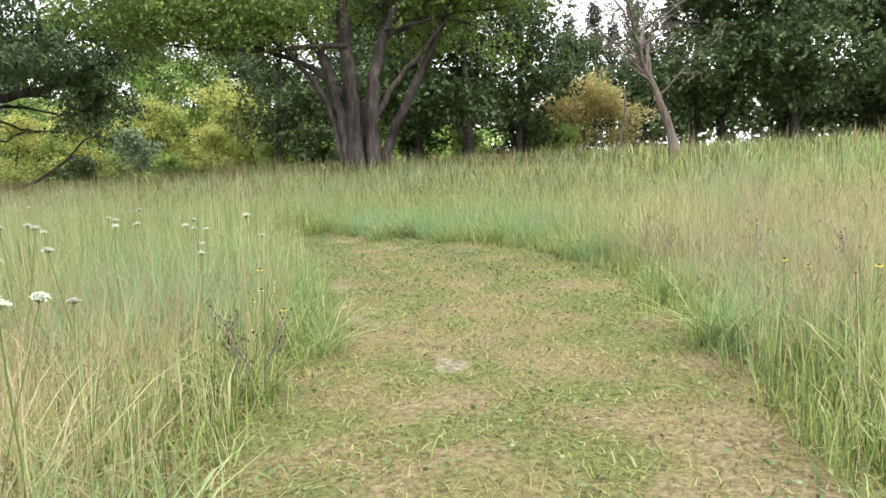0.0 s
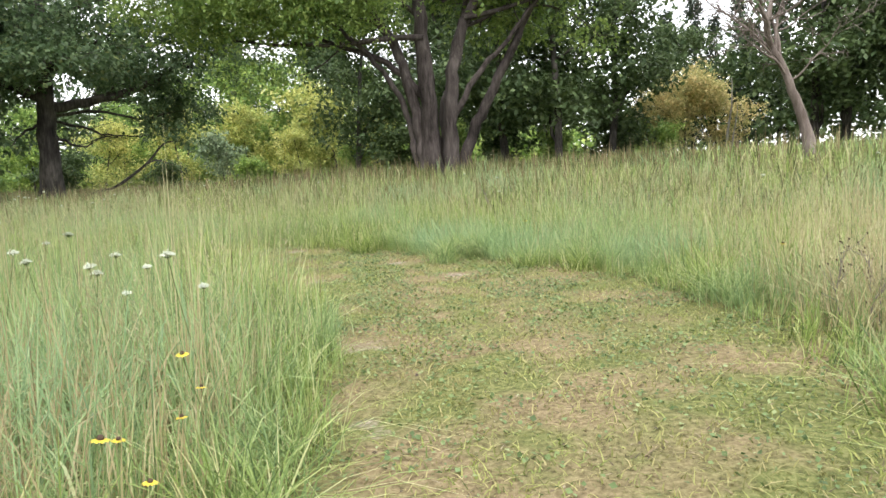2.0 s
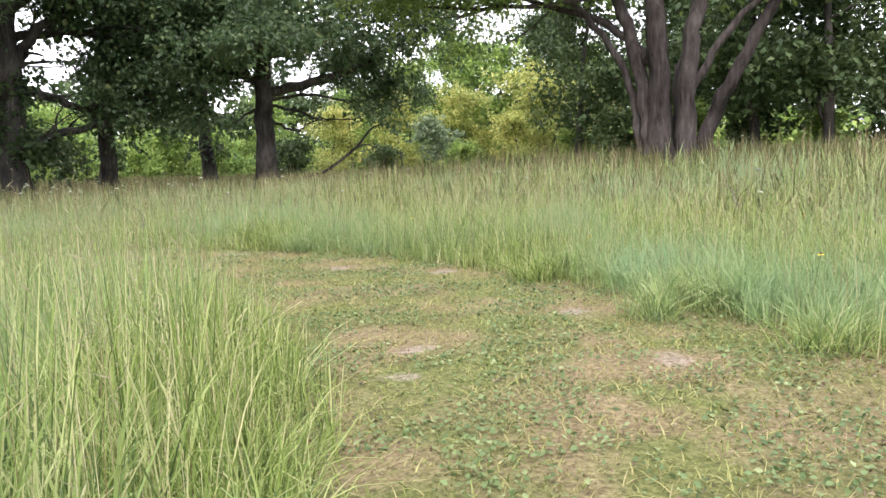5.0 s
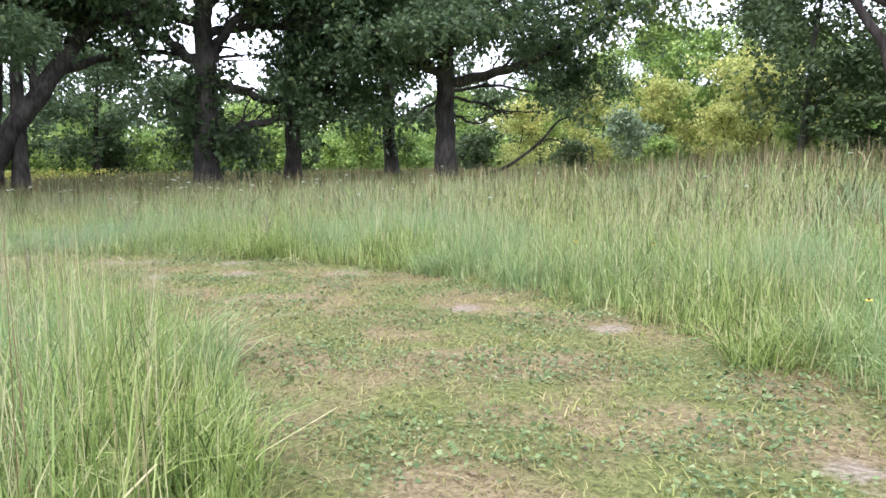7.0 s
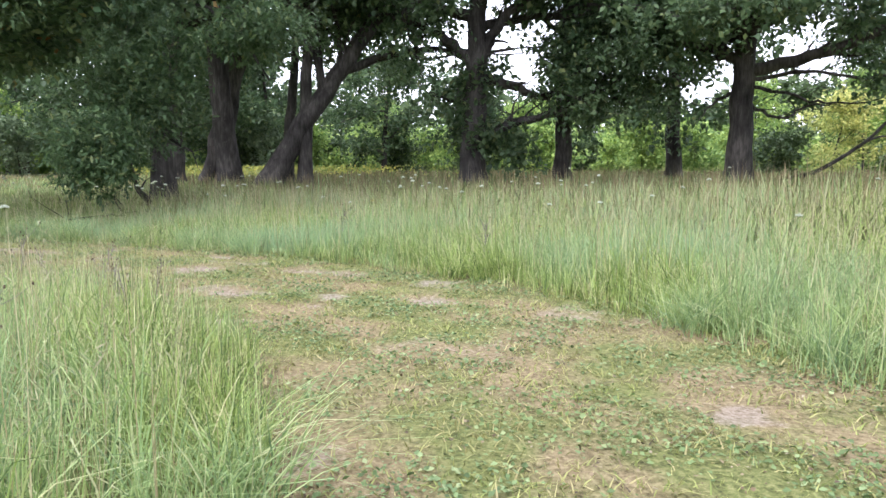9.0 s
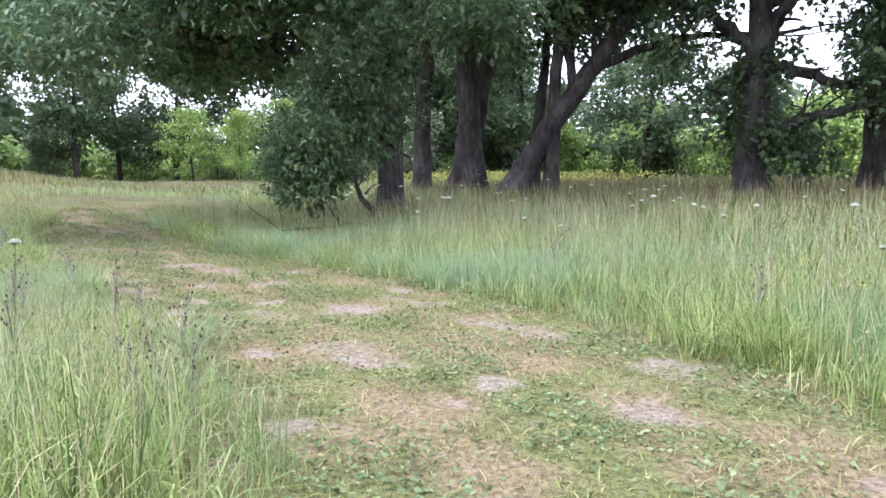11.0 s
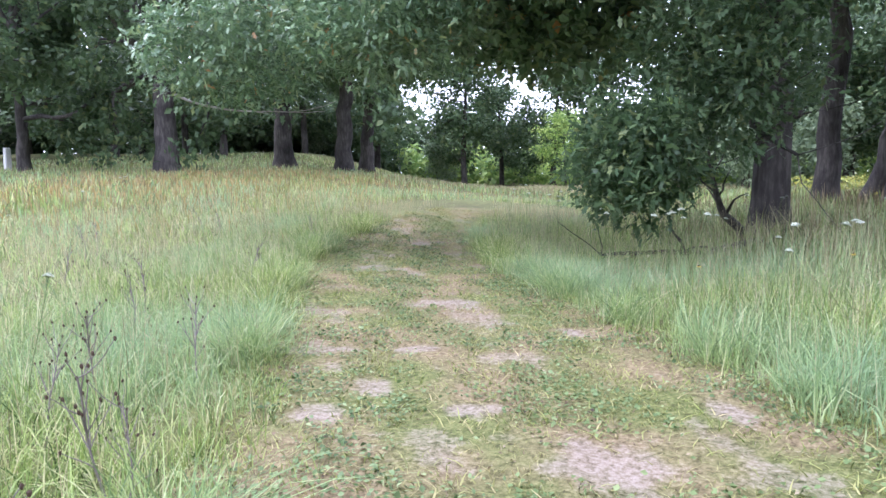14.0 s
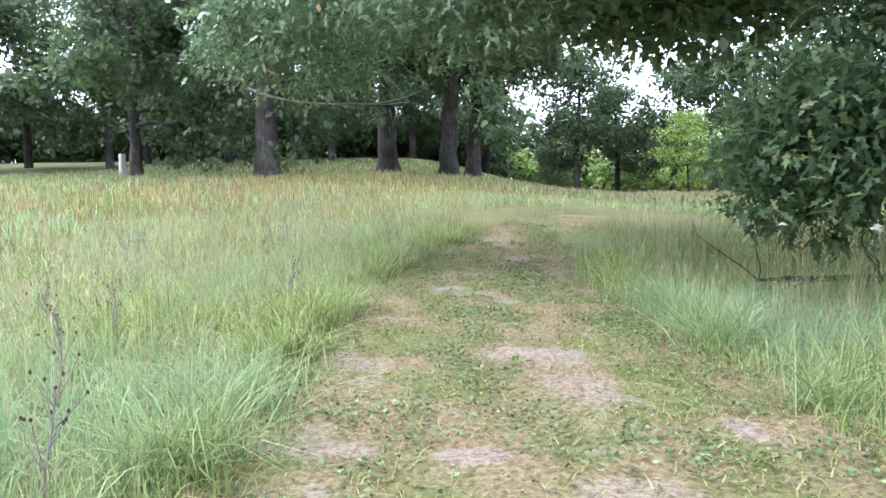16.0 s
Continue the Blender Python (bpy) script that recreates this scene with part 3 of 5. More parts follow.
meadow("tall_grass", 460000, BOX, -0.12, 2.6, 0.0082, 3, GRASS, "tall green meadow grass beside the mown path", 1.03, 0.5, 0.9, keep=greener)
meadow("broad_grass", 80000, BOX, -0.1, 2.4, 0.0145, 3, GRASS, "broad arching grass blades beside the path", 0.78, 0.6, 1.0, keep=greener)
meadow("tall_grass", 200000, (-34, 14, -4, 34), 2.4, 9, 0.02, 2, GRASS, "tall green meadow grass bending over", 1.0, 0.5, 0.9, keep=greener)


def shaded_seeding(x, y):
    """Where olive-brown grass in seed also carries painted tree shade: outside the bend, towards the woods and under
    the grove.
    """
    out = smooth(3.6, 10.0, np.hypot(x + 9, y - 4) - 10) * smooth(-9, 2, x * 0.45 + y * 0.9)
    return np.clip(out * (1 - 0.75 * smooth(2, 9, x)) + 0.22 * ripple(x, y, 5.0, 4) * (out > 0.02), 0, 1)


def olive(x, y, d):
    return shaded_seeding(x, y) > rng.uniform(0, 1, len(x))


def not_olive(x, y, d):
    return 0.85 * shaded_seeding(x, y) < rng.uniform(0, 1, len(x))


meadow("tall_grass", 160000, (-62, 38, -36, 62), 8.5, 48, 0.05, 2, GRASS, "tall green meadow grass stretching to the woods", tuft=3, keep=not_olive)
meadow("shaded_seed_grass", 130000, (-62, 14, 6, 62), 3.5, 48, 0.04, 2, OLIVE_SHADE, "olive-brown seed grass towards the woods, darkened for tree shade", 0.95, 0.4, 0.7, tuft=2.5, keep=olive)


def panicles(name, n, box, lo, hi, size, mat, label, tall=1.12):
    """Feathery open seed heads on thin stems: short hair-like side rays up the top quarter."""
    x, y = spread_in(rng, n, *box)
    d, s = from_path(x, y)
    ok = (d > lo) & (d < hi) & (rng.uniform(-0.6, 1, n) < 0.45 + 0.55 * ripple(x, y, 1.7, 6))
    x, y = tufted(rng, x[ok], y[ok], 1.6)
    n = len(x)
    h = sward(x, y) * rng.uniform(0.75, 1.15, n) * tall
    lean = rng.normal(0, 0.13, (n, 2)) * h[:, None]
    rays, k = 12, np.arange(12)
    f = 0.7 + 0.3 * (k + 0.5) / rays
    base = np.stack([x[:, None] + lean[:, :1] * f ** 2, y[:, None] + lean[:, 1:] * f ** 2, (land(x, y) + 0)[:, None] + h[:, None] * f], -1)
    az = rng.uniform(0, 2 * np.pi, (n, 1)) + k * 2.4
    along = unit(np.stack([np.cos(az), np.sin(az), np.full_like(az, 0.9)], -1) + rng.normal(0, 0.2, (n, rays, 3)))
    across = unit(np.cross(along, rng.normal(0, 1, (n, rays, 3))))
    ln = (size * (1.15 - (f - 0.7) / 0.3 * 0.85))[None] * rng.uniform(0.6, 1.3, (n, rays))
    v, t = scatter(LEAF, LEAF_TRIS, base.reshape(-1, 3), along.reshape(-1, 3), across.reshape(-1, 3), ln.ravel(), (ln * 0.1).ravel())
    v2, t2 = blades(rng, x, y, h * 0.98, np.full(n, 0.003), 0.0, 0.0, 1)
    v2 = v2.reshape(n, 3, 3)
    v2[:, 2, :2] += lean
    tagged(new(name, raw_mesh(name, np.concatenate([v, v2.reshape(-1, 3)]), tris=np.concatenate([t, t2 + len(v)]), mat=mat)), label, "grass", kind="stuff")


panicles("grass_panicles", 34000, BOX, 0.1, 5.0, 0.055, PANICLE, "feathery pale seed heads over the meadow grass")
meadow("dry_seed_stems", 60000, (-30, 12, -2, 30), 0.1, 8, 0.0055, 2, STRAW, "straw-coloured seed stems above the meadow grass", 1.32, 0.2, 0.3)
meadow("dry_grass", 150000, (-7, 9, -1, 18), 0.1, 6, 0.009, 2, STRAW, "pale dry grass mixed into the meadow", 1.02, 0.45, 0.8, keep=strawy)
meadow("seed_stalks", 6000, BOX, 0.05, 2.6, 0.0045, 3, SEEDHEAD, "thin brownish seed stalks standing in the grass", 1.4, 0.1, 0.25)
meadow("brown_seed_heads", 55000, (-62, 36, -34, 60), 6.0, 46, 0.024, 2, SEEDHEAD, "brown seed heads across the far meadow", 1.28, 0.15, 0.3)


def rusty(x, y, d):
    return np.exp(-(((x + 32) / 9) ** 2 + ((y + 5.5) / 6) ** 2)) > rng.uniform(0, 1, len(x))


meadow("rusty_grass", 40000, (-52, -14, -20, 10), 1.0, 40, 0.03, 2, RUST, "patch of rust-coloured drying grass", 1.15, keep=rusty)



# straw blades here stand in for sunlight on the far field
def pale(x, y, d):
    return np.exp(-(((x + 58) / 12) ** 2 + ((y - 1) / 7) ** 2)) > rng.uniform(0, 1, len(x))


meadow("sunlit_grass", 26000, (-78, -42, -14, 16), 8, 60, 0.05, 2, STRAW, "straw-coloured grass painting the sunlit strip of the far clearing", 1.1, keep=pale)

# short mown blades, litter and low leaves on the path
def low_blades(name, n, ht, wide, lean, mat, label, seed, fill):
    x, y = spread_in(rng, n, -29, 3, -1, 18)
    d, s = from_path(x, y)
    x, y, d = x[d < 0.25], y[d < 0.25], d[d < 0.25]
    n = len(x)
    ok = (rng.uniform(0, 1, n) > worn(x, y) * 1.15) & (rng.uniform(-0.9, 1, n) < fill + 0.5 * ripple(x, y, 0.55, seed))
    x, y, d = x[ok], y[ok], d[ok]
    h = ht * rng.uniform(0.4, 1.7, len(x)) * (1 + 1.6 * smooth(-0.35, 0.25, d))
    v, f = blades(rng, x, y, h, wide * rng.uniform(0.6, 1.5, len(x)), lean, 0.8, 2, base=0.035)
    tagged(new(name, raw_mesh(name, v, tris=f, mat=mat)), label, "grass", kind="stuff")


low_blades("mown_grass", 520000, 0.042, 0.0085, 1.3, MOWN, "short mown grass on the path", 4, 0.6)
low_blades("dry_clippings", 190000, 0.02, 0.007, 2.6, LITTER, "dry clippings and thatch on the path", 9, 0.2)


def low_leaves(name, n, size, mat, label, seed, least, sparse):
    x, y = spread_in(rng, n, -27, 3, 0, 18)
    d, s = from_path(x, y)
    x, y = x[d < 0.12], y[d < 0.12]
    n = len(x)
    more = 0.3 + 0.7 * smooth(6, 11, np.hypot(x - 1, y))
    ok = (rng.uniform(0, 1, n) > worn(x, y) * 1.3) & (ripple(x, y, 0.8, seed) + 0.4 * ripple(x, y, 0.23, seed) > least - sparse * rng.uniform(0, 1, n) ** 2) & (rng.uniform(0, 1, n) < more)
    x, y = x[ok], y[ok]
    n = len(x)
    al = unit(np.column_stack([rng.normal(0, 1, n), rng.normal(0, 1, n), rng.uniform(-0.2, 0.6, n)]))
    ac = unit(np.cross(unit(rng.normal(0, 0.45, (n, 3)) + np.array([0, 0, 1.0])), al))
    ln = size * rng.uniform(0.5, 1.6, n)
    v, f = scatter(LEAF, LEAF_TRIS, np.column_stack([x, y, land(x, y) + 0.028 + rng.uniform(0, 0.035, n)]), al, ac, ln, ln * rng.uniform(0.5, 0.95, n))
    tagged(new(name, raw_mesh(name, v, tris=f, mat=mat)), label, "ground cover", kind="stuff")


low_leaves("clover", 460000, 0.028, CLOVER, "low green clover and plantain on the path", 1.5, 0.25, 0.9)
low_leaves("dead_leaves", 70000, 0.02, LITTER, "small brown leaf litter on the path", 5.5, 0.35, 1.0)

# ---- the oak grove and single trees ----
rng = np.random.default_rng(11)


def R(n, low, high, length, girth, **k):
    return crown_limbs(rng, n, low, high, length, girth, **k)


OAK_LEAVES = "dark green oak foliage in loose sprays"
# broad oak with long low limbs
broad = oak(rng, "oak_tree", -25.0, 37.75, [(0.1, 0, 4), (0.15, 0.1, 8), (0, 0, 13)], 1.15,
            R(8, 8.0, 12.5, 8.0, 1.1, around=(20, 330)) + R(5, 6.4, 8.2, 6.5, 0.9, elev=(6, 24), around=(70, 215)), OAK_LEAVES, "broad old oak with dark bark and long bare low limbs", size=0.27, per=32)
for way, r0, r1, leafed in (([(0.2, 5.1), (2.7, 5.5), (5.1, 6.4), (6.9, 7.4), (9.2, 8.4), (12.8, 9.6)], 0.27, 0.06, 0.3), ([(0, 6.6), (2.0, 7.6), (4.5, 8.4), (7.0, 8.9)], 0.2, 0.06, 0.2),
                            ([(-0.2, 5.6), (-2.2, 6.3), (-4.5, 6.2), (-6.6, 5.8)], 0.2, 0.05, 0.25), ([(-0.2, 6.8), (-3.0, 8.0), (-6.0, 8.6)], 0.2, 0.06, 0.15), ([(0, 5.2), (-0.8, 6.1), (-2.0, 7.3), (-3.4, 8.7)], 0.24, 0.1, 0.4),
                            ([(0.3, 4.4), (2.1, 4.0), (3.3, 3.6), (5.1, 3.7)], 0.09, 0.025, None), ([(0.2, 4.1), (0.9, 3.3), (1.8, 3.1), (2.7, 3.6), (3.4, 3.5)], 0.08, 0.025, None),
                            ([(-0.2, 4.2), (-0.9, 3.9), (-1.6, 3.1)], 0.09, 0.03, None), ([(0.2, 4.7), (2.4, 4.9), (4.6, 4.6), (6.4, 4.9)], 0.1, 0.03, 0.6)):
    set_limb(broad, -50, way, r0, r1, leafed)
set_limb(broad, -140, [(0.3, 6.0), (2.5, 6.8), (5.0, 6.8), (7.0, 6.3)], 0.2, 0.05, 0.2)
set_limb(broad, -110, [(0.3, 6.6), (2.5, 7.6), (5.5, 8.2)], 0.2, 0.05, 0.2)
fallen = new("fallen_branch")
fallen.location = (-25.0, 37.75, height(-25.0, 37.75))
tagged(fallen, "arched dead branch propped up from the grass", "branch")
for way, r0, r1 in (([(1.2, 0.1), (2.3, 0.45), (3.2, 0.75), (4.8, 1.9), (5.8, 3.0), (6.7, 3.15)], 0.13, 0.03), ([(4.8, 1.9), (5.4, 2.1), (6.2, 1.8)], 0.05, 0.02)):
    h = heading(-50, 0)
    w = spline(np.array([(h[0] * u, h[1] * u, z) for u, z in way]), 4)
    v, q = tube(w, np.linspace(r0, r1, len(w)), 6, 0.06, rng)
    part("bough", raw_mesh("bough", v, quads=q, mat=BARK, shade=True), fallen)
# straight oak between the two
oak(rng, "oak_tree", -32.05, 40.95, [(-0.3, 0.2, 5), (-0.6, 0.3, 12)], 0.9, R(9, 6.6, 12, 7, 0.9, elev=(6, 65)), OAK_LEAVES, "straight oak with grey-brown bark and a high crown", size=0.32, per=28)
oak(rng, "oak_tree", -31.05, 32.9, [(0.1, 0, 5), (0.2, 0.3, 12)], 0.8, R(8, 6.4, 11.5, 6.5, 0.8, elev=(6, 65)), OAK_LEAVES, "slender oak standing deeper in the grove", size=0.32, per=28)
# forked oak with leafy shoots down its trunk
forked = oak(rng, "oak_tree", -30.8, 27.95, [(-0.1, 0, 3), (0.1, 0.1, 6.2), (0, 0.2, 12)], 1.2,
             [(2.6, 60, 20, 1.8, 0.08, 0, True), (3.2, 100, 30, 2.0, 0.08, 0, True), (2.4, -10, 10, 1.8, 0.08, 0, True)]
             + R(10, 7.0, 11.5, 8.0, 1.3), OAK_LEAVES, "forked old oak with leafy shoots on its trunk", per=32, size=0.28)
for way, r0, r1, leafed in (([(0.1, 5.4), (0.5, 6.3), (1.2, 7.4), (2.8, 8.6), (5.0, 9.6)], 0.3, 0.1, 0.5), ([(0.3, 2.4), (2.0, 3.0), (3.6, 3.4), (4.8, 4.1), (6.0, 4.8)], 0.22, 0.05, 0.45),
                            ([(0.3, 4.9), (1.6, 4.6), (2.8, 4.1), (4.0, 4.6), (5.4, 5.6)], 0.24, 0.06, 0.5), ([(-0.3, 3.9), (-1.0, 4.0), (-1.6, 4.2)], 0.17, 0.06, None), ([(-0.1, 5.6), (-1.2, 6.6), (-2.8, 7.4), (-4.6, 7.9)], 0.26, 0.08, 0.35)):
    set_limb(forked, -32, way, r0, r1, leafed)
# group of leaning oaks
oak(rng, "oak_tree", -39.6, 18.1, [(0.6, 1.0, 5), (1.5, 2.8, 11)], 1.1, R(8, 7.6, 11, 7.5, 1.0), OAK_LEAVES, "oak leaning behind its taller neighbour", size=0.38, per=34)
oak(rng, "oak_tree", -37.06, 18.5, [(0.05, -0.25, 4), (0.1, -0.5, 8), (0, -0.4, 13)], 1.1, R(10, 7.6, 12.5, 7.5, 1.1), OAK_LEAVES, "tall straight oak with furrowed bark", size=0.26, per=25)
oak(rng, "oak_tree", -34.2, 19.5, [(0.3, 1.3, 2.4), (0.6, 2.8, 4.6), (0.9, 4.6, 7.2), (1, 6, 10)], 0.95,
    [(5.2, -8, 8, 8, 0.4, 0.1, True), (4.6, 20, 40, 5, 0.3, 0.1, True), (4.0, 100, 75, 6, 0.45, 0.1, True)] + R(7, 7.4, 9.8, 7, 1.0), OAK_LEAVES, "oak leaning hard over the meadow", per=22, size=0.26)
oak(rng, "oak_tree", -33.85, 21.15, [(0.1, 0.1, 5), (0.2, 0.5, 10)], 0.6, R(6, 7.2, 10, 5.5, 0.7), OAK_LEAVES, "young oak with a thin trunk", size=0.28, per=24)
oak(rng, "oak_tree", -36.4, 21.0, [(0.1, 0.3, 4), (0.2, 0.8, 9)], 0.55, R(6, 6.6, 9, 5, 0.6), OAK_LEAVES, "young oak with a thin leaning trunk", size=0.28, per=24)
oak(rng, "oak_tree", -38.05, 16.28, [(0, 0.15, 5), (0.1, 0.3, 12)], 0.85, R(8, 7.4, 11, 6.5, 0.9), OAK_LEAVES, "dark upright oak in the grove", size=0.36, per=36)
# the great oak over the path's bend, with boughs that hang low
oak(rng, "oak_tree", -24.4, 14.4, [(0.05, 0, 3), (0.1, -0.1, 7), (0.1, -0.2, 13)], 0.66,
            [(6.4, 222, 16, 7.1, 0.42, 0.02, True),
             (6.8, 240, 14, 7.5, 0.45, 0.0, True),
             (7.0, 262, 22, 7.1, 0.42, 0.0, True),
             (8.1, 205, 20, 6.8, 0.4, 0.05, True),
             (5.8, 285, 14, 3.7, 0.3, 0.0, True),
             (7.3, 165, 12, 7.6, 0.34, -0.04, True),
             (7.4, 182, 10, 8.0, 0.34, -0.04, True),
             (7.5, 198, 10, 8.0, 0.34, -0.04, True),
             (7.5, 216, 10, 6.8, 0.34, -0.04, True),
             (6.9, 150, 12, 6.4, 0.34, -0.02, True),
             (6.2, 275, 20, 6.1, 0.36, 0.0, True),
             (6.6, 250, 28, 6.1, 0.36, 0.0, True),
             (8.9, 190, 25, 8.0, 0.4, 0.0, True),
             (7.6, 230, 42, 6.8, 0.4, 0.0, True),
             (7.8, 260, 45, 6.8, 0.4, 0.0, True)]
            + R(11, 8, 12.5, 8.0, 1.1), OAK_LEAVES, "huge oak whose boughs hang over the path's bend", per=38, size=0.2, spread=(0.6, 0.6, 0.34), kids=6, bend=0.11)


def hanging_spray(name, centre, span, n, label, wood, per=22, lobed=True, size=0.15, leaf=None, bark=None, group="leafy bough ends of the great oak", spread=(0.14, 0.14, 0.1)):
    """A bough's end with full lobed leaves. centre is over the ground; span: half-sizes along x, y, z."""
    x, y, z = centre
    ob = new(name)
    ob.location = (x, y, height(x, y))
    tagged(ob, label, "branch", group)
    cx = rng.normal(0, 0.5, (n, 3))
    r = np.linalg.norm(cx, axis=1, keepdims=True)
    cx = np.where(r > 1, cx / r, cx) * np.array(span) + np.array([0, 0, z])
    shell = unit(cx - np.array([0, 0, z - span[2] * 0.7]))
    v, f = leaf_cloud(rng, cx, shell, per, spread, size, lobed, 7)
    part("foliage", raw_mesh("foliage", v, tris=f, mat=leaf or OAK_SKYLIT), ob, "grey-green lobed oak leaves" if lobed else "")
    for p0, d0, l0, r0, li in wood:
        p, d, rr = bough(rng, p0, d0, l0, r0, 0.14, li, 10, 0.25)
        v, q = tube(p, rr, 6)
        stem = part("bough", raw_mesh("bough", v, quads=q, mat=bark or BARK, shade=True), ob)
        for k in (4, 6, 8, 10):
            for s in range(2):
                tp, td, tr = bough(rng, p[k], unit(d[k] + rng.normal(0, 0.7, 3) + np.array([0, 0, 0.35])), l0 * 0.3, rr[k] * 0.45, 0.25, 0.1, 5, 0.25)
                v, q = tube(tp, tr, 4)
                part("twig", raw_mesh("twig", v, quads=q, mat=bark or BARK, shade=True), stem)
    return ob


# low bough that dips to the grass in a leafy dome
hanging_spray("oak_bough", (-19.7, 12.65, 1.72), (1.0, 0.85, 0.88), 240, "low oak bough dipping to the grass in a dome of leaves",
              [((-3.6, 1.6, 0.25), heading(245, 2), 3.6, 0.08, 0.06), ((-5.6, 2.2, 2.6), heading(247, -6), 5.0, 0.1, -0.02), ((-4.2, 1.3, 0.25), heading(252, 16), 2.4, 0.1, 0.2)], leaf=OAK, size=0.14, per=25)
hanging_spray("oak_bough", (-20.8, 13.7, 3.3), (1.4, 1.2, 1.6), 310, "oak bough with grey-green leaves beside the trunk", [((-3.4, 0.5, 4.4), heading(262, -6), 3.6, 0.09, 0.0)], leaf=OAK)
# boughs without a leaf argument wear the lighter leaves with painted skylight
hanging_spray("oak_bough", (-21.1, 4.6, 3.9), (1.7, 1.9, 1.0), 330, "oak bough end over the meadow, its leaves painted paler as skylit", [((-5.0, 5.2, 5.4), heading(225, -4), 7.5, 0.09, -0.12)])
hanging_spray("oak_bough", (-21.3, 7.9, 4.2), (1.8, 1.7, 1.1), 300, "oak bough end hanging over the mown path", [((-5.4, 4.4, 5.4), heading(232, -3), 7, 0.09, -0.12)])
hanging_spray("oak_bough", (-21.2, 10.6, 5.4), (2.0, 1.6, 1.0), 260, "oak bough high over the mown path", [((-6.0, 3.0, 6.2), heading(244, -2), 6.5, 0.09, -0.1)])
FULL = dict(per=24, lobed=False, size=0.22, spread=(0.3, 0.3, 0.2))
hanging_spray("oak_bough", (-22.3, 13.4, 5.6), (1.6, 1.5, 1.2), 200, "oak bough high beside the great trunk", [((-2.0, 0.9, 6.0), heading(246, -2), 3, 0.09, -0.05)], **FULL)
hanging_spray("oak_bough", (-25.0, 10.0, 4.6), (2.0, 2.5, 1.1), 330, "oak bough hanging behind the bend", [((-3.8, 4.4, 5.6), heading(220, -4), 6, 0.09, -0.05)], **FULL)
hanging_spray("oak_bough", (-24.6, 7.0, 5.6), (2.2, 2.2, 1.1), 280, "oak bough high behind the bend", [((-4.0, 7.2, 6.0), heading(208, -2), 7.5, 0.09, -0.05)], **FULL)
hanging_spray("oak_bough", (-21.8, 10.0, 6.6), (2.4, 2.4, 1.1), 300, "oak bough spreading high over the path", [((-6.6, 4.6, 6.4), heading(236, 2), 7.5, 0.09, -0.05)], **FULL)
hanging_spray("oak_bough", (-19.4, 16.0, 4.3), (1.3, 1.2, 0.6), 120, "oak bough hanging out over the tall grass", [((-4.6, -1.2, 5.4), heading(-75, -10), 4.8, 0.08, 0.0)], leaf=OAK)
bare = new("dead_branch")
bare.location = (-21.7, 2.8, height(-21.7, 2.8))
tagged(bare, "pale leafless branch drooping from the oak bough", "branch")
tb = []
p, d, r = bough(rng, (0.1, -0.3, 3.1), unit(np.array([-0.6, 0.68, -0.5])), 3.6, 0.032, 0.1, 0.35, 10, 0.15)
tb.append(tube(p, r, 5))
for k in (4, 7):
    p2, d2, r2 = bough(rng, p[k], unit(d[k] + rng.normal(0, 0.5, 3)), 0.8, 0.015, 0.2, 0.0, 4, 0.2)
    tb.append(tube(p2, r2, 4))
v, q = merge(tb)
part("bough", raw_mesh("bough", v, quads=q, mat=SILVER, shade=True), bare)

# oaks across the clearing, south-west
FAR_OAK = "spreading oak beyond the path with low limbs"
oak(rng, "oak_tree", -47.7, -14.0, [(0, 0, 4), (0.1, 0, 12)], 1.25, R(9, 6.3, 11, 8, 1.2), OAK_LEAVES, FAR_OAK, size=0.4, per=36)
oak(rng, "oak_tree", -49.5, -10.7, [(0.4, 0.5, 4), (1.0, 1.0, 11)], 1.15, R(8, 6.3, 10.5, 7.5, 1.1, around=(60, 330)) + [(5.6, -75, 14, 9, 0.4, -0.3, True), (6.2, -50, 16, 9, 0.4, -0.3, True)], OAK_LEAVES, FAR_OAK, size=0.4, per=36)
oak(rng, "oak_tree", -54.4, -11.8, [(0.4, 0.5, 4), (0.9, 1.2, 11)], 1.0, R(8, 6.3, 10.5, 7.5, 1.0), OAK_LEAVES, FAR_OAK, size=0.4, per=36)
oak(rng, "oak_tree", -36.4, -12.6, [(0.1, 0, 3), (0.1, -0.1, 10)], 1.2, R(10, 4.6, 10, 7.5, 1.2, elev=(4, 65)), OAK_LEAVES, "thick-trunked oak beside the rusty grass", size=0.36, per=36)
oak(rng, "oak_tree", -36.08, -22.8, [(0, 0, 4), (0.1, 0, 9)], 0.65, R(9, 3.0, 8.5, 6.5, 0.8, elev=(0, 65)), OAK_LEAVES, "bushy oak with foliage near the ground", size=0.38, per=34)

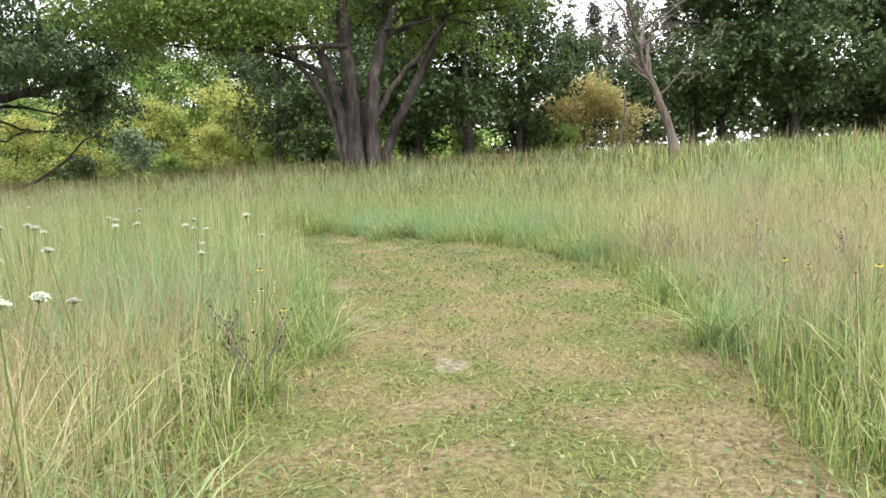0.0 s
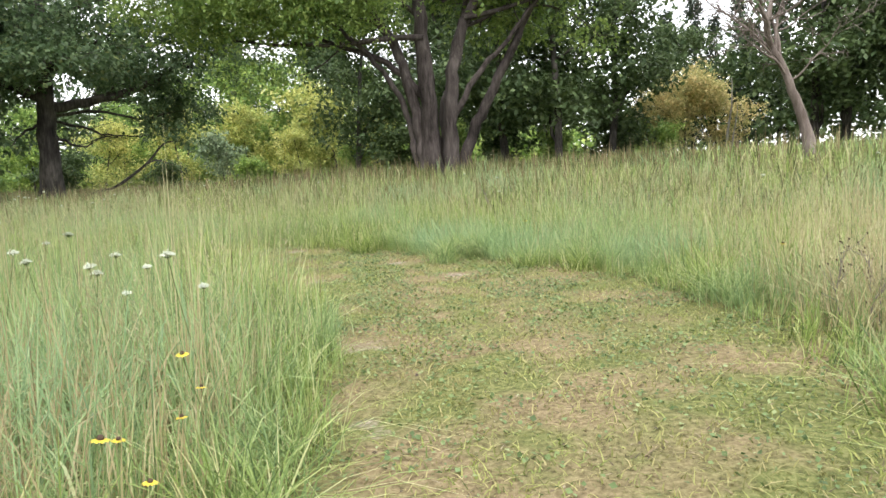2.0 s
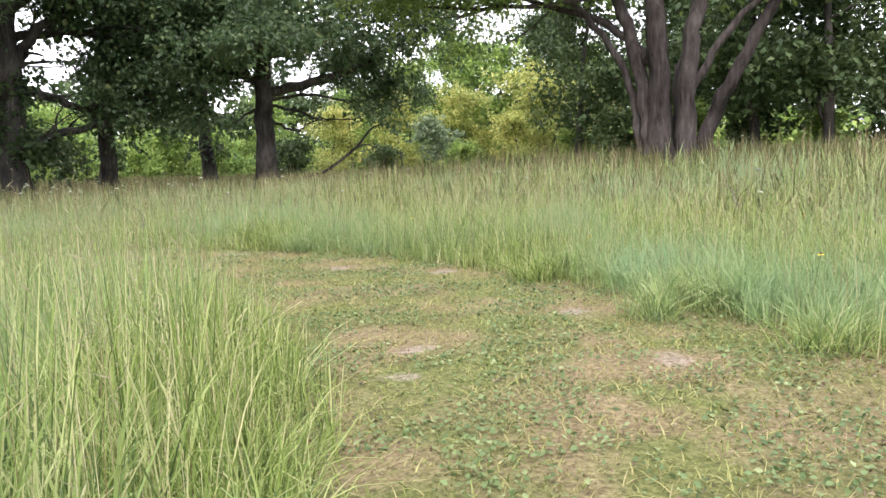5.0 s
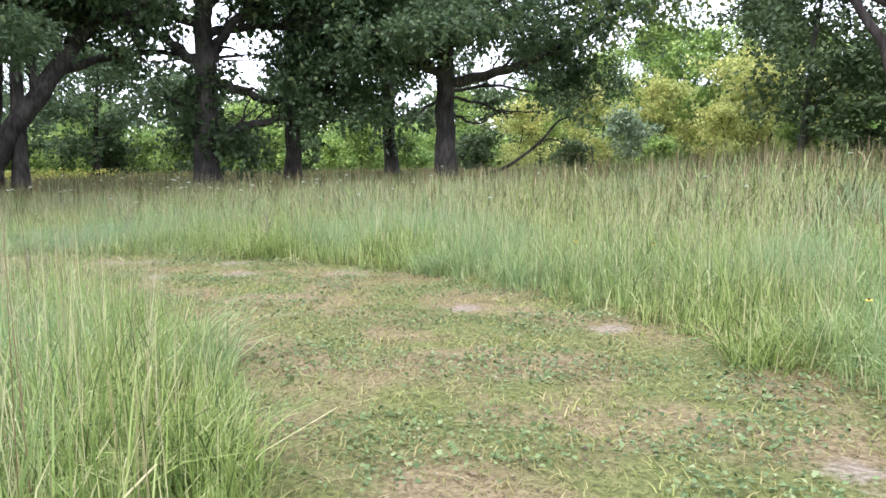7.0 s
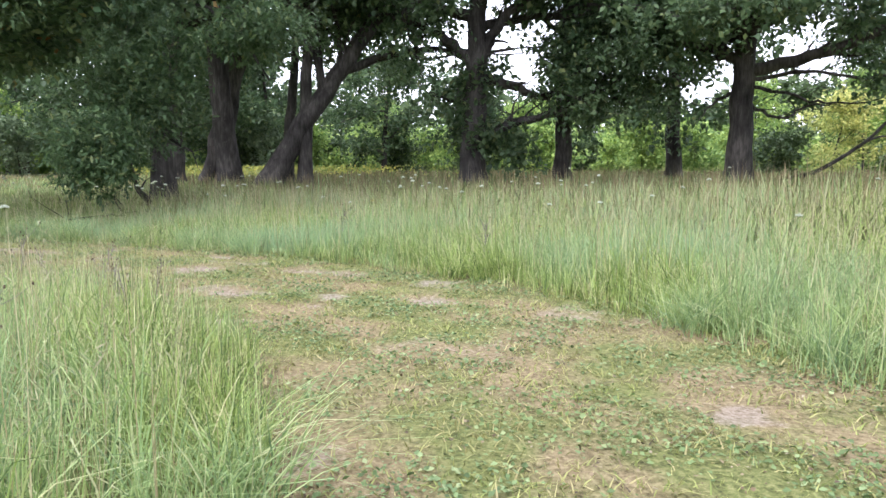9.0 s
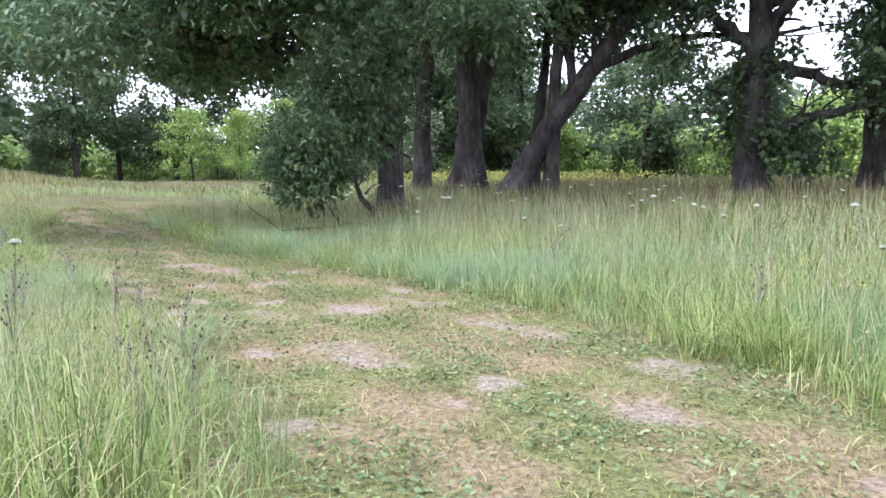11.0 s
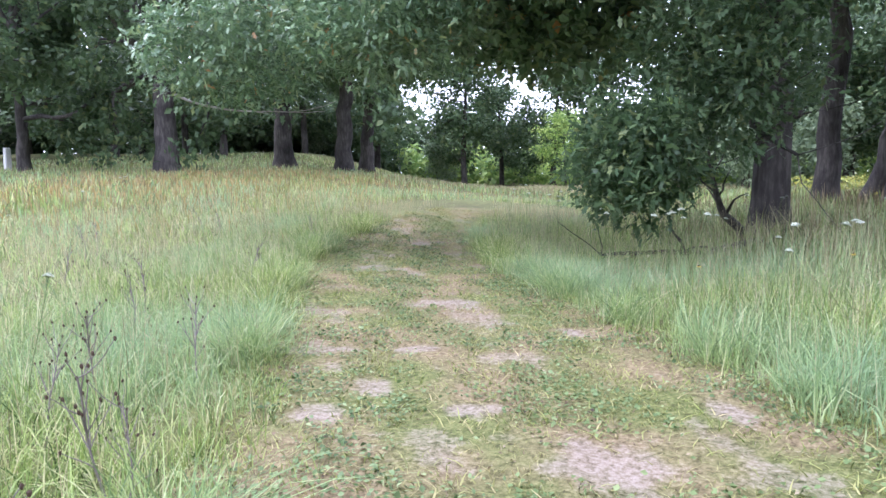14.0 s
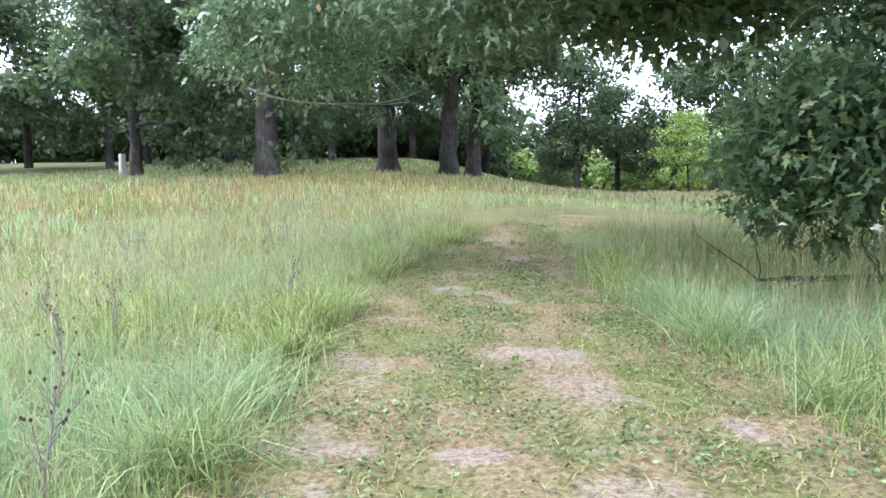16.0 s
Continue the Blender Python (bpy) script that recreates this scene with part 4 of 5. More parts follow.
# the many-stemmed maple: stems by waypoints over the foot, with their thickness at foot and top
def many_stemmed(name, x, y, stems, leaves, label, bark, leaf, leaf_from=5.4):
    tree = new(name)
    tree.location = (x, y, height(x, y) - 0.15)
    tagged(tree, label, "tree")
    ends, outs = [], []
    for r0, r1, way in stems:
        w = spline(np.array(way, float), 5)
        w[1:-1] += rng.normal(0, 0.035, (len(w) - 2, 3))
        f = np.linspace(0, 1, len(w))
        rad = r0 + (r1 - r0) * f
        if way[0][2] < 0.1:
            rad = rad * (1 + 0.35 * np.exp(-w[:, 2] / 0.5))
        v, q = tube(w, rad, 14, 0.09, rng)
        stem = part("stem", raw_mesh("stem", v, quads=q, mat=bark, shade=True), tree)
        for k in range(3, len(w), 2):
            if w[k, 2] < leaf_from:
                continue
            side = rng.uniform(0, 360)
            d = unit(unit(w[k] - w[k - 2]) * 0.5 + heading(side, rng.uniform(-5, 35)))
            tb, e, o = limb_with_twigs(rng, w[k], d, rng.uniform(2.4, 4.6), rad[k] * 0.42, -0.05, 5, 4, -0.35, 6, 0.3, 0.16)
            v, q = merge(tb)
            part("limb", raw_mesh("limb", v, quads=q, mat=bark, shade=True), stem)
            ends += e
            outs += o
    v, f = leaf_cloud(rng, np.array(ends), np.array(outs), 15, (0.5, 0.5, 0.32), 0.19)
    part("crown", raw_mesh("crown", v, tris=f, mat=leaf), tree, leaves)
    return tree


many_stemmed("maple_tree", -3.3, 29.46, [
    (0.38, 0.18, [(-0.2, 0, 0), (-0.32, 0, 2.5), (-0.45, 0, 4.5), (-0.6, 0.2, 7), (-0.9, 0.3, 11.5)]),
    (0.25, 0.11, [(-0.55, 0, 0), (-0.75, 0.1, 2), (-1.2, 0.2, 4), (-2.0, 0.3, 5.8), (-3.2, 0.4, 8), (-4.5, 0.5, 10.5)]),
    (0.3, 0.13, [(0.42, 0, 0), (0.5, -0.1, 2.5), (0.62, 0, 4), (1.0, 0, 5.5), (1.7, 0.1, 7), (2.6, 0.2, 11)]),
    (0.22, 0.09, [(0.75, 0.1, 0), (1.2, 0.1, 1.5), (1.9, 0.2, 3), (2.8, 0.3, 4.8), (3.7, 0.4, 6.7), (5, 0.5, 10)]),
    (0.14, 0.05, [(-0.7, 0.2, 0), (-1.0, 0.3, 1.6), (-1.5, 0.3, 3.2), (-2.6, 0.2, 4.8), (-4.5, 0, 6.4), (-7, -0.5, 7.6)]),
    (0.13, 0.05, [(0.62, 0, 2.4), (1.7, 0, 4), (2.9, 0.1, 5.3), (4.2, 0, 7)]),
    (0.16, 0.06, [(-0.6, 0.1, 3.2), (-1.6, 0.3, 4.2), (-3.4, 0.4, 5.1), (-5.6, 0.6, 5.9)]),
    (0.24, 0.1, [(0.1, 0.7, 0), (0.2, 0.9, 3), (0.9, 1.4, 6), (1.5, 2, 10)])],
    "loose green foliage hanging from long limbs", "great many-stemmed maple with dark furrowed stems", BARK_GREY, MAPLE)
MAPLE_SPRAY = dict(per=40, lobed=False, size=0.15, leaf=MAPLE, bark=BARK_GREY, group="drooping boughs of the maple", spread=(0.35, 0.35, 0.25))
hanging_spray("maple_bough", (-7.9, 28.1, 6.4), (3.6, 2.4, 1.3), 330, "light-green maple bough drooping over the meadow", [((4.2, 1.2, 5.2), heading(82, 6), 7.5, 0.12, 0.0)], **MAPLE_SPRAY)
hanging_spray("maple_bough", (-12.2, 28.6, 7.0), (2.8, 2.0, 1.4), 200, "light-green outer end of a maple bough", [((4.6, 0.8, 6.6), heading(84, 2), 6.5, 0.07, 0.0)], **MAPLE_SPRAY)
hanging_spray("maple_bough", (-1.6, 31.5, 7.6), (3.0, 1.8, 1.0), 200, "light-green maple bough high before the stems", [((-1.4, -1.8, 6.4), heading(-30, 20), 3, 0.08, 0.0)], **MAPLE_SPRAY)
hanging_spray("maple_bough", (2.0, 29.1, 7.2), (2.6, 2.0, 0.9), 180, "light-green maple bough on the stems' far side", [((-4.2, 0.2, 5.6), heading(-85, 14), 5.5, 0.1, 0.0)], **MAPLE_SPRAY)
# dying leaning tree
snag = oak(rng, "dying_tree", 7.3, 22.3, [(-0.4, 0.05, 1.5), (-0.7, 0.1, 2.3), (-1.05, 0.1, 3.0)], 0.31,
           [(2.9, 40, 56, 3.6, 0.15, 0.15, False), (2.95, 25, 78, 3.6, 0.16, 0.1, False), (2.6, -25, 66, 3.4, 0.12, 0.15, False), (2.2, -85, 32, 2.2, 0.05, 0.1, False), (2.5, 95, 40, 2.2, 0.07, 0.15, False),
            (2.8, 70, 50, 3.0, 0.09, 0.1, False), (2.9, -60, 60, 3.0, 0.09, 0.1, False), (2.3, 150, 50, 2.0, 0.06, 0.1, False), (2.95, 60, 70, 3.6, 0.1, 0, True)],
           "sparse dull leaves", "leaning half-dead tree with pale bare twigs", DEADWOOD, OAK, 14, 0.12, (0.3, 0.3, 0.2), "", kids=4, twigs=3, bare=(9, 5))
stick = new("dead_sapling")
stick.location = (13.2, 53.5, height(13.2, 53.5))
tagged(stick, "pale dead sapling standing before the woods", "tree")
tb = []
for x0, e, l, r0 in ((0, 88, 5.2, 0.11), (0.25, 80, 3.4, 0.07)):
    p, d, r = bough(rng, (x0, 0, 0), heading(-70, e), l, r0, 0.06, 0.1, 8, 0.25)
    tb.append(tube(p, r, 6))
v, q = merge(tb)
part("trunk", raw_mesh("trunk", v, quads=q, mat=SILVER, shade=True), stick)


# ---- woods and thickets all round ----
def wood_tree(name, h, crown_low, wide, leaf, label, bark, n=190, per=26, size=0.5, girth=0.4, category="tree", low=0.0):
    """A tree of the woods' edge: trunk, a few limbs and a ragged crown of leaf clumps."""
    ob = new(name)
    tagged(ob, label, category)
    p, d, r = bough(rng, (0, 0, -0.3), (0, 0, 1), h * 0.9, girth / 2, 0.04, 0.0, 9, 0.2)
    v, q = tube(p, r, 8, 0.05, rng)
    part("trunk", raw_mesh("trunk", v, quads=q, mat=bark, shade=True), ob)
    ends, outs = [], []
    m = max(6, n // 12)
    for i in range(m):
        f = (i + 0.5) / m
        z = crown_low + (h * 0.97 - crown_low) * f
        width = wide * (0.55 + 0.6 * math.sin(math.pi * min(1, f * 0.8 + 0.22))) * rng.uniform(0.55, 1.2) * (1 - 0.55 * f ** 3)
        k = min(8, int(z / (h * 0.9) * 9))
        bp, bd, br = bough(rng, p[k], heading(rng.uniform(0, 360), rng.uniform(0, 50)), width, r[k] * 0.5, 0.2, 0.1, 6, 0.3)
        v, q = tube(bp, br, 4)
        if i % 3 == 0:
            part("limb", raw_mesh("limb", v, quads=q, mat=bark, shade=True), ob)
        for j in range(12):
            e = bp[rng.integers(2, 7)] + rng.normal(0, 0.16 * wide, 3) * np.array([1, 1, 0.6])
            ends.append(e)
            outs.append(unit(e - p[k]))
    ends, outs = np.array(ends), np.array(outs)
    keep = ends[:, 2] > low
    v, f = leaf_cloud(rng, ends[keep], outs[keep], per, (0.32 * wide * 0.4, 0.32 * wide * 0.4, 0.22 * wide * 0.35), size)
    part("crown", raw_mesh("crown", v, tris=f, mat=leaf), ob)
    return ob


def conifer(h, label):
    ob = new("spruce_tree")
    tagged(ob, label, "tree", "distant spruces")
    p, d, r = bough(rng, (0, 0, -0.3), (0, 0, 1), h, 0.28, 0.01, 0, 8, 0.1)
    v, q = tube(p, r, 6)
    part("trunk", raw_mesh("trunk", v, quads=q, mat=BARK, shade=True), ob)
    ends, outs = [], []
    for i in range(150):
        f = rng.uniform(0.12, 1)
        dd = heading(rng.uniform(0, 360), -12)
        w = 3.2 * (1 - f) + 0.25
        e = np.array([0, 0, h * f]) + dd * w * rng.uniform(0.3, 1)
        ends.append(e)
        outs.append(dd)
    v, f = leaf_cloud(rng, np.array(ends), np.array(outs), 14, (0.35, 0.35, 0.12), 0.55)
    part("crown", raw_mesh("crown", v, tris=f, mat=NEEDLES), ob)
    return ob


def plant_out(first, places, group=""):
    """Copies of a tree or bush over places (x, y, scale); the first stays where the list begins."""
    if group:
        tagged(first, group=group)
    for i, (x, y, s) in enumerate(places):
        m = pose(x, y, height(x, y) - 0.1, 0, 0, (i * 137.5 + x * 7) % 360)
        if i == 0:
            first.matrix_basis = m
            first.scale = (s, s, s)
        else:
            c = copy_thing(first, m)
            c.scale = (s, s, s * (0.9 + 0.2 * ((i * 0.37) % 1)))


def arc(dist, yaws, size, cx=-6, cy=8, jitter=0.12):
    """Places round the meadow by direction and distance."""
    rows = []
    for a in yaws:
        k = dist * rng.uniform(1 - jitter, 1 + jitter)
        rows.append((cx - math.sin(radians(a)) * k, cy + math.cos(radians(a)) * k, size * rng.uniform(0.8, 1.2)))
    return rows


yellow = wood_tree("yellowing_tree", 8.5, 1.0, 3.4, YELLOW, "small tree with yellowing leaves at the wood's edge", BARK, 190, 34, 0.26, 0.24)
plant_out(yellow, [(-22.5, 70, 1.25), (-18.0, 69, 1.1), (-26.5, 68, 0.95), (-36, 60, 0.85), (-32, 66, 1.0), (-14.5, 66, 0.8), (-19.8, 64, 0.7)], "yellowing trees at the wood's edge")
lime = wood_tree("young_tree", 11, 1.2, 3.6, LIME, "young light-green tree at the wood's edge", BARK, 200, 34, 0.28, 0.26)
plant_out(lime, [(-25.5, 76, 1.3), (-31, 77, 1.45), (-34.5, 72, 1.1), (-17.5, 78, 1.3), (-44, 62, 0.8), (-50, 56, 0.75), (-58, 48, 0.7), (-66, 38, 0.7), (-70, 30, 0.6), (-40, 70, 0.9), (-66, 3.5, 0.6), (-71, -1.5, 0.75), (-74, 6, 0.8)], "young light-green trees")
orange = wood_tree("turning_tree", 7.5, 1.4, 3.2, ORANGE, "small tree turning orange before the dark woods", BARK, 170, 34, 0.24, 0.22)
plant_out(orange, [(11.0, 56, 0.95), (13.6, 58, 0.85), (9.2, 58, 0.75)], "small trees turning orange")
bush = wood_tree("light_green_bush", 4.6, 0.3, 2.8, LIME, "light-green bush in the thicket", BARK, 130, 22, 0.34, 0.12, "bush")
plant_out(bush, arc(62, [36, 40, 44, 47, 51, 54, 58, 61, 64, 67, 70, 73, 76], 0.95, -6, 10) + arc(75, [30, 38, 46, 52, 60, 66, 72, 78], 1.3, -6, 10) + [(8, 58, 0.7), (2, 51, 0.6), (8.5, 51, 0.55), (-6, 58, 0.8), (-20, 52, 0.55), (-13, 56, 0.6)], "light-green thicket bushes")
dark_bush = wood_tree("dark_green_bush", 4.2, 0.2, 2.6, DEEP, "dark green bush in the thicket", BARK, 120, 22, 0.34, 0.12, "bush")
plant_out(dark_bush, arc(60, [34, 49, 57, 63, 69, 75], 0.9, -6, 10) + [(6, 53, 0.9), (-2, 54, 1.0), (24, 50, 1.0), (29, 48, 1.1), (34, 46, 1.0), (-9, 52, 0.9), (-28, 56, 0.6)], "dark thicket bushes")
grey = wood_tree("grey_green_bush", 6.5, 0.4, 3.0, GREY_GREEN, "grey-green bushy tree in the far clearing", BARK, 150, 22, 0.34, 0.2, "bush")
plant_out(grey, [(-57, 17.5, 0.9), (-60, 25.5, 0.9), (-55, 13.5, 0.7), (-72, 8, 0.9), (-78, 14, 1.0), (-24, 57, 0.7), (-84, -2, 0.9), (-76, -30, 0.7), (-80, -18, 0.7)], "grey-green bushes")
dark = wood_tree("woodland_tree", 17, 2.6, 5.0, DEEP, "tall dark-leaved tree of the woods", BARK, 240, 46, 0.36, 0.55)
plant_out(dark, [(1.8, 47, 1.0), (-1.5, 50, 1.0), (5.2, 50, 0.95), (15.5, 44.5, 0.9), (18.5, 48, 1.0), (22, 45, 1.0), (27.5, 44, 1.0), (33, 41, 1.0), (20, 41, 0.85), (38, 38, 1.0), (44, 34, 1.0), (30, 52, 1.1), (38, 48, 1.1), (-12.5, 54, 0.85), (-6, 60, 1.1), (12, 66, 0.75), (2, 62, 1.1),
                 (-7, 70, 1.1), (-22, 82, 1.05), (-34, 84, 1.05), (-46, 78, 0.95)] + arc(84, [50, 58, 66, 74, 82], 0.62, -6, 10), "tall dark trees of the woods")
backwood = wood_tree("woodland_tree", 15, 3.2, 5.2, OAK, "tall oak of the far woods with a visible trunk", BARK, 200, 36, 0.44, 0.7)
plant_out(backwood, [(-78, -14, 1.0), (-74, -22, 1.0), (-70, -28, 1.0), (-58, -28, 1.0), (-62, -36, 1.0), (-52, -34, 1.0), (-50, -42, 1.0), (-44, -38, 0.95), (-42, -46, 1.0), (-36, -40, 1.0), (-34, -50, 1.0), (-28, -42, 1.0), (-74, -34, 1.0), (-66, -46, 1.1), (-56, -50, 1.1),
                     (-61, 15, 0.85), (-65, 19.5, 0.95), (-59, 22, 0.8), (-69, 13, 1.0), (-72, 24, 1.0), (-88, 6, 0.9), (-80, 0.5, 0.9), (-83, -6, 1.0), (-81, 8, 0.95), (-92, 18, 0.9), (-90, 30, 0.9), (-84, -12, 0.8), (-60, 26, 0.75), (-56, 34, 0.75), (-84, 42, 0.9), (-76, 54, 0.9)], "oaks of the far woods")
plant_out(conifer(21, "tall dark spruce far behind the woods"), [(22, 104, 1.0), (25, 106, 0.9), (27.5, 103, 0.95), (30, 107, 0.9), (19, 108, 0.95), (33, 104, 0.9), (-34, 112, 1.0), (-28, 110, 0.9), (-16, 108, 1.0)], "distant spruces")



def far_woods(name, leaf, dist, deep, z0, z1, n, size, label, span=(-45, 165)):
    a = np.radians(rng.uniform(*span, n))
    k = dist + rng.uniform(0, deep, n)
    top = z1 * (0.72 + 0.28 * np.sin(a * 23) * np.sin(a * 9 + 1)) * (1 - 0.5 * np.exp(-((np.degrees(a) - 100) / 9) ** 2))
    c = np.column_stack([-6 - np.sin(a) * k, 8 + np.cos(a) * k, z0 + (top - z0) * rng.uniform(0, 1, n) ** 0.8])
    c[:, 2] += land(c[:, 0], c[:, 1])
    v, f = leaf_cloud(rng, c, unit(rng.normal(0, 1, (n, 3))), 7, (0.9, 0.9, 0.6), size)
    tagged(new(name, raw_mesh(name, v, tris=f, mat=leaf)), label, "woods", kind="stuff")


far_woods("far_thicket", LIME, 84, 8, 0.2, 5.0, 4200, 0.8, "light-green thicket along the far side of the meadow", (-8, 113))
far_woods("far_undergrowth", OAK, 80, 10, 0.1, 8.0, 5200, 0.8, "dark green undergrowth beyond the clearing", (113, 168))
far_woods("far_woods", DEEP, 96, 12, 0.2, 14.0, 8500, 1.1, "dark belt of distant woods")

# marker stone by the rusty grass
post = new("concrete_marker")
post.location = (-36.6, -24.9, height(-36.6, -24.9))
tagged(post, "short pale concrete marker post by the oak", "post")
bm = bmesh.new()
bmesh.ops.create_cube(bm, size=1)
for vv in bm.verts:
    k = 0.9 if vv.co.z > 0 else 1.0
    vv.co = Vector((vv.co.x * 0.36 * k, vv.co.y * 0.3 * k, (vv.co.z + 0.5) * 1.35))
bmesh.ops.bevel(bm, geom=bm.edges[:], offset=0.04, segments=2, affect="EDGES")
me = bpy.data.meshes.new("shaft")
bm.to_mesh(me)
me.materials.append(STONE)
part("shaft", me, post)

# ---- goldenrod beyond the grove ----
n = 13000
x, y = spread_in(rng, n, -64, -38, 14, 36)
ok = np.exp(-(((x + 52) / 8) ** 2 + ((y - 22) / 7) ** 2)) > rng.uniform(0, 1, n)
x, y = x[ok], y[ok]
n = len(x)
al = unit(rng.normal(0, 1, (n, 3)))
ac = unit(np.cross(al, rng.normal(0, 1, (n, 3))))
ln = rng.uniform(0.08, 0.2, n)
v, f = scatter(LEAF, LEAF_TRIS, np.column_stack([x, y, land(x, y) + rng.uniform(0.4, 0.9, n)]), al, ac, ln, ln * 0.7)
tagged(new("goldenrod", raw_mesh("goldenrod", v, tris=f, mat=GOLDENROD)), "drift of yellow goldenrod beyond the oaks", "flowers", kind="stuff")


# ---- wild flowers and dry stalks ----
def place(first, spots, group):
    tagged(first, group=group)
    for i, (x, y) in enumerate(spots):
        m = pose(x, y, height(x, y), rng.uniform(-9, 9), rng.uniform(-9, 9), rng.uniform(0, 360))
        s = rng.uniform(0.85, 1.15)
        if i == 0:
            first.matrix_basis = m
        else:
            copy_thing(first, m).scale = (s, s, s)


def umbel(h):
    ob = new("wild_carrot")
    tagged(ob, "wild carrot with a flat white flower head", "flower")
    p, d, r = bough(rng, (0, 0, 0), (0, 0, 1), h, 0.004, 0.05, 0, 6, 0.6)
    v, q = tube(p, r, 4)
    part("stem", raw_mesh("stem", v, quads=q, mat=STEM), ob)
    tb, cs = [], []
    for i in range(26):
        a, k = i * 2.39996, math.sqrt((i + 0.5) / 26)
        e = p[-1] + np.array([math.cos(a) * k * 0.027, math.sin(a) * k * 0.027, 0.034 - 0.016 * k])
        tb.append(tube(np.array([p[-1], (p[-1] + e) / 2 + [0, 0, -0.004], e]), [0.0012, 0.001, 0.001], 3))
        cs.append(e)
    v, q = merge(tb)
    part("umbel_frame", raw_mesh("umbel_frame", v, quads=q, mat=STEM), ob)
    c = np.repeat(np.array(cs), 7, axis=0) + rng.normal(0, 0.004, (26 * 7, 3)) * [1, 1, 0.5]
    n = len(c)
    al = unit(rng.normal(0, 1, (n, 3)) * [1, 1, 0.3])
    ac = unit(np.cross(np.array([0, 0, 1.0]), al))
    v, f = scatter(LEAF, LEAF_TRIS, c, al, ac, np.full(n, 0.012), np.full(n, 0.011))
    part("flower_head", raw_mesh("flower_head", v, tris=f, mat=WHITE), ob, "flat white umbel")
    return ob


def susan(h):
    ob = new("coneflower")
    tagged(ob, "yellow coneflower with a dark brown centre", "flower")
    p, d, r = bough(rng, (0, 0, 0), (0, 0, 1), h, 0.004, 0.06, 0, 6, 0.7)
    v, q = tube(p, r, 4)
    part("stem", raw_mesh("stem", v, quads=q, mat=STEM), ob)
    for i in range(11):
        a = i / 11 * 2 * np.pi
        al = np.array([[math.cos(a), math.sin(a), -0.15]])
        v, f = scatter([(0, 0, 0), (0.3, -0.4, 0.1), (0.75, -0.45, 0.1), (1, 0, 0), (0.75, 0.45, 0.1), (0.3, 0.4, 0.1)], [(0, 1, 5), (1, 2, 4), (1, 4, 5), (2, 3, 4)], p[-1:], al, np.array([[-math.sin(a), math.cos(a), 0]]), np.array([0.032]), np.array([0.013]))
        part("petal", raw_mesh("petal", v, tris=f, mat=GOLD), ob)
    bm = bmesh.new()
    bmesh.ops.create_uvsphere(bm, u_segments=8, v_segments=5, radius=0.011)
    bmesh.ops.translate(bm, verts=bm.verts, vec=Vector(p[-1]) + Vector((0, 0, 0.004)))
    me = bpy.data.meshes.new("cone")
    bm.to_mesh(me)
    me.materials.append(BROWN)
    part("cone", me, ob, "dark brown centre")
    return ob


def dry_stalk(h, forks, mat, label):
    ob = new("dry_stalk")
    tagged(ob, label, "dead plant")
    heads = []
    p, d, r = bough(rng, (0, 0, 0), (0, 0, 1), h, 0.006, 0.08, 0, 8, 0.5)
    v, q = tube(p, r, 5)
    stalk = part("stem", raw_mesh("stem", v, quads=q, mat=mat), ob)
    for i in range(forks):
        k = rng.integers(3, 9)
        bp, bd, br = bough(rng, p[k], unit(d[k] + rng.normal(0, 0.5, 3)), h * rng.uniform(0.15, 0.4), 0.003, 0.15, 0.2, 5, 0.5)
        v, q = tube(bp, br, 4)
        part("side_stem", raw_mesh("side_stem", v, quads=q, mat=mat), stalk)
        heads.append(bp[-1])
    heads.append(p[-1])
    for e in heads:
        bm = bmesh.new()
        bmesh.ops.create_icosphere(bm, subdivisions=1, radius=0.007)
        for vv in bm.verts:
            vv.co = Vector((vv.co.x, vv.co.y, vv.co.z * 1.5)) * rng.uniform(0.8, 1.15) + Vector(e)
        me = bpy.data.meshes.new("seed_head")
        bm.to_mesh(me)
        me.materials.append(BROWN)
        part("seed_head", me, ob)
    return ob


def beside(n, lo, hi, x0, x1, y0, y1, want=0):
    out = []
    while len(out) < n:
        x, y = rng.uniform(x0, x1), rng.uniform(y0, y1)
        d, s = from_path([x], [y])
        if lo < d[0] < hi and (not want or s[0] == want):
            out.append((x, y))
    return out


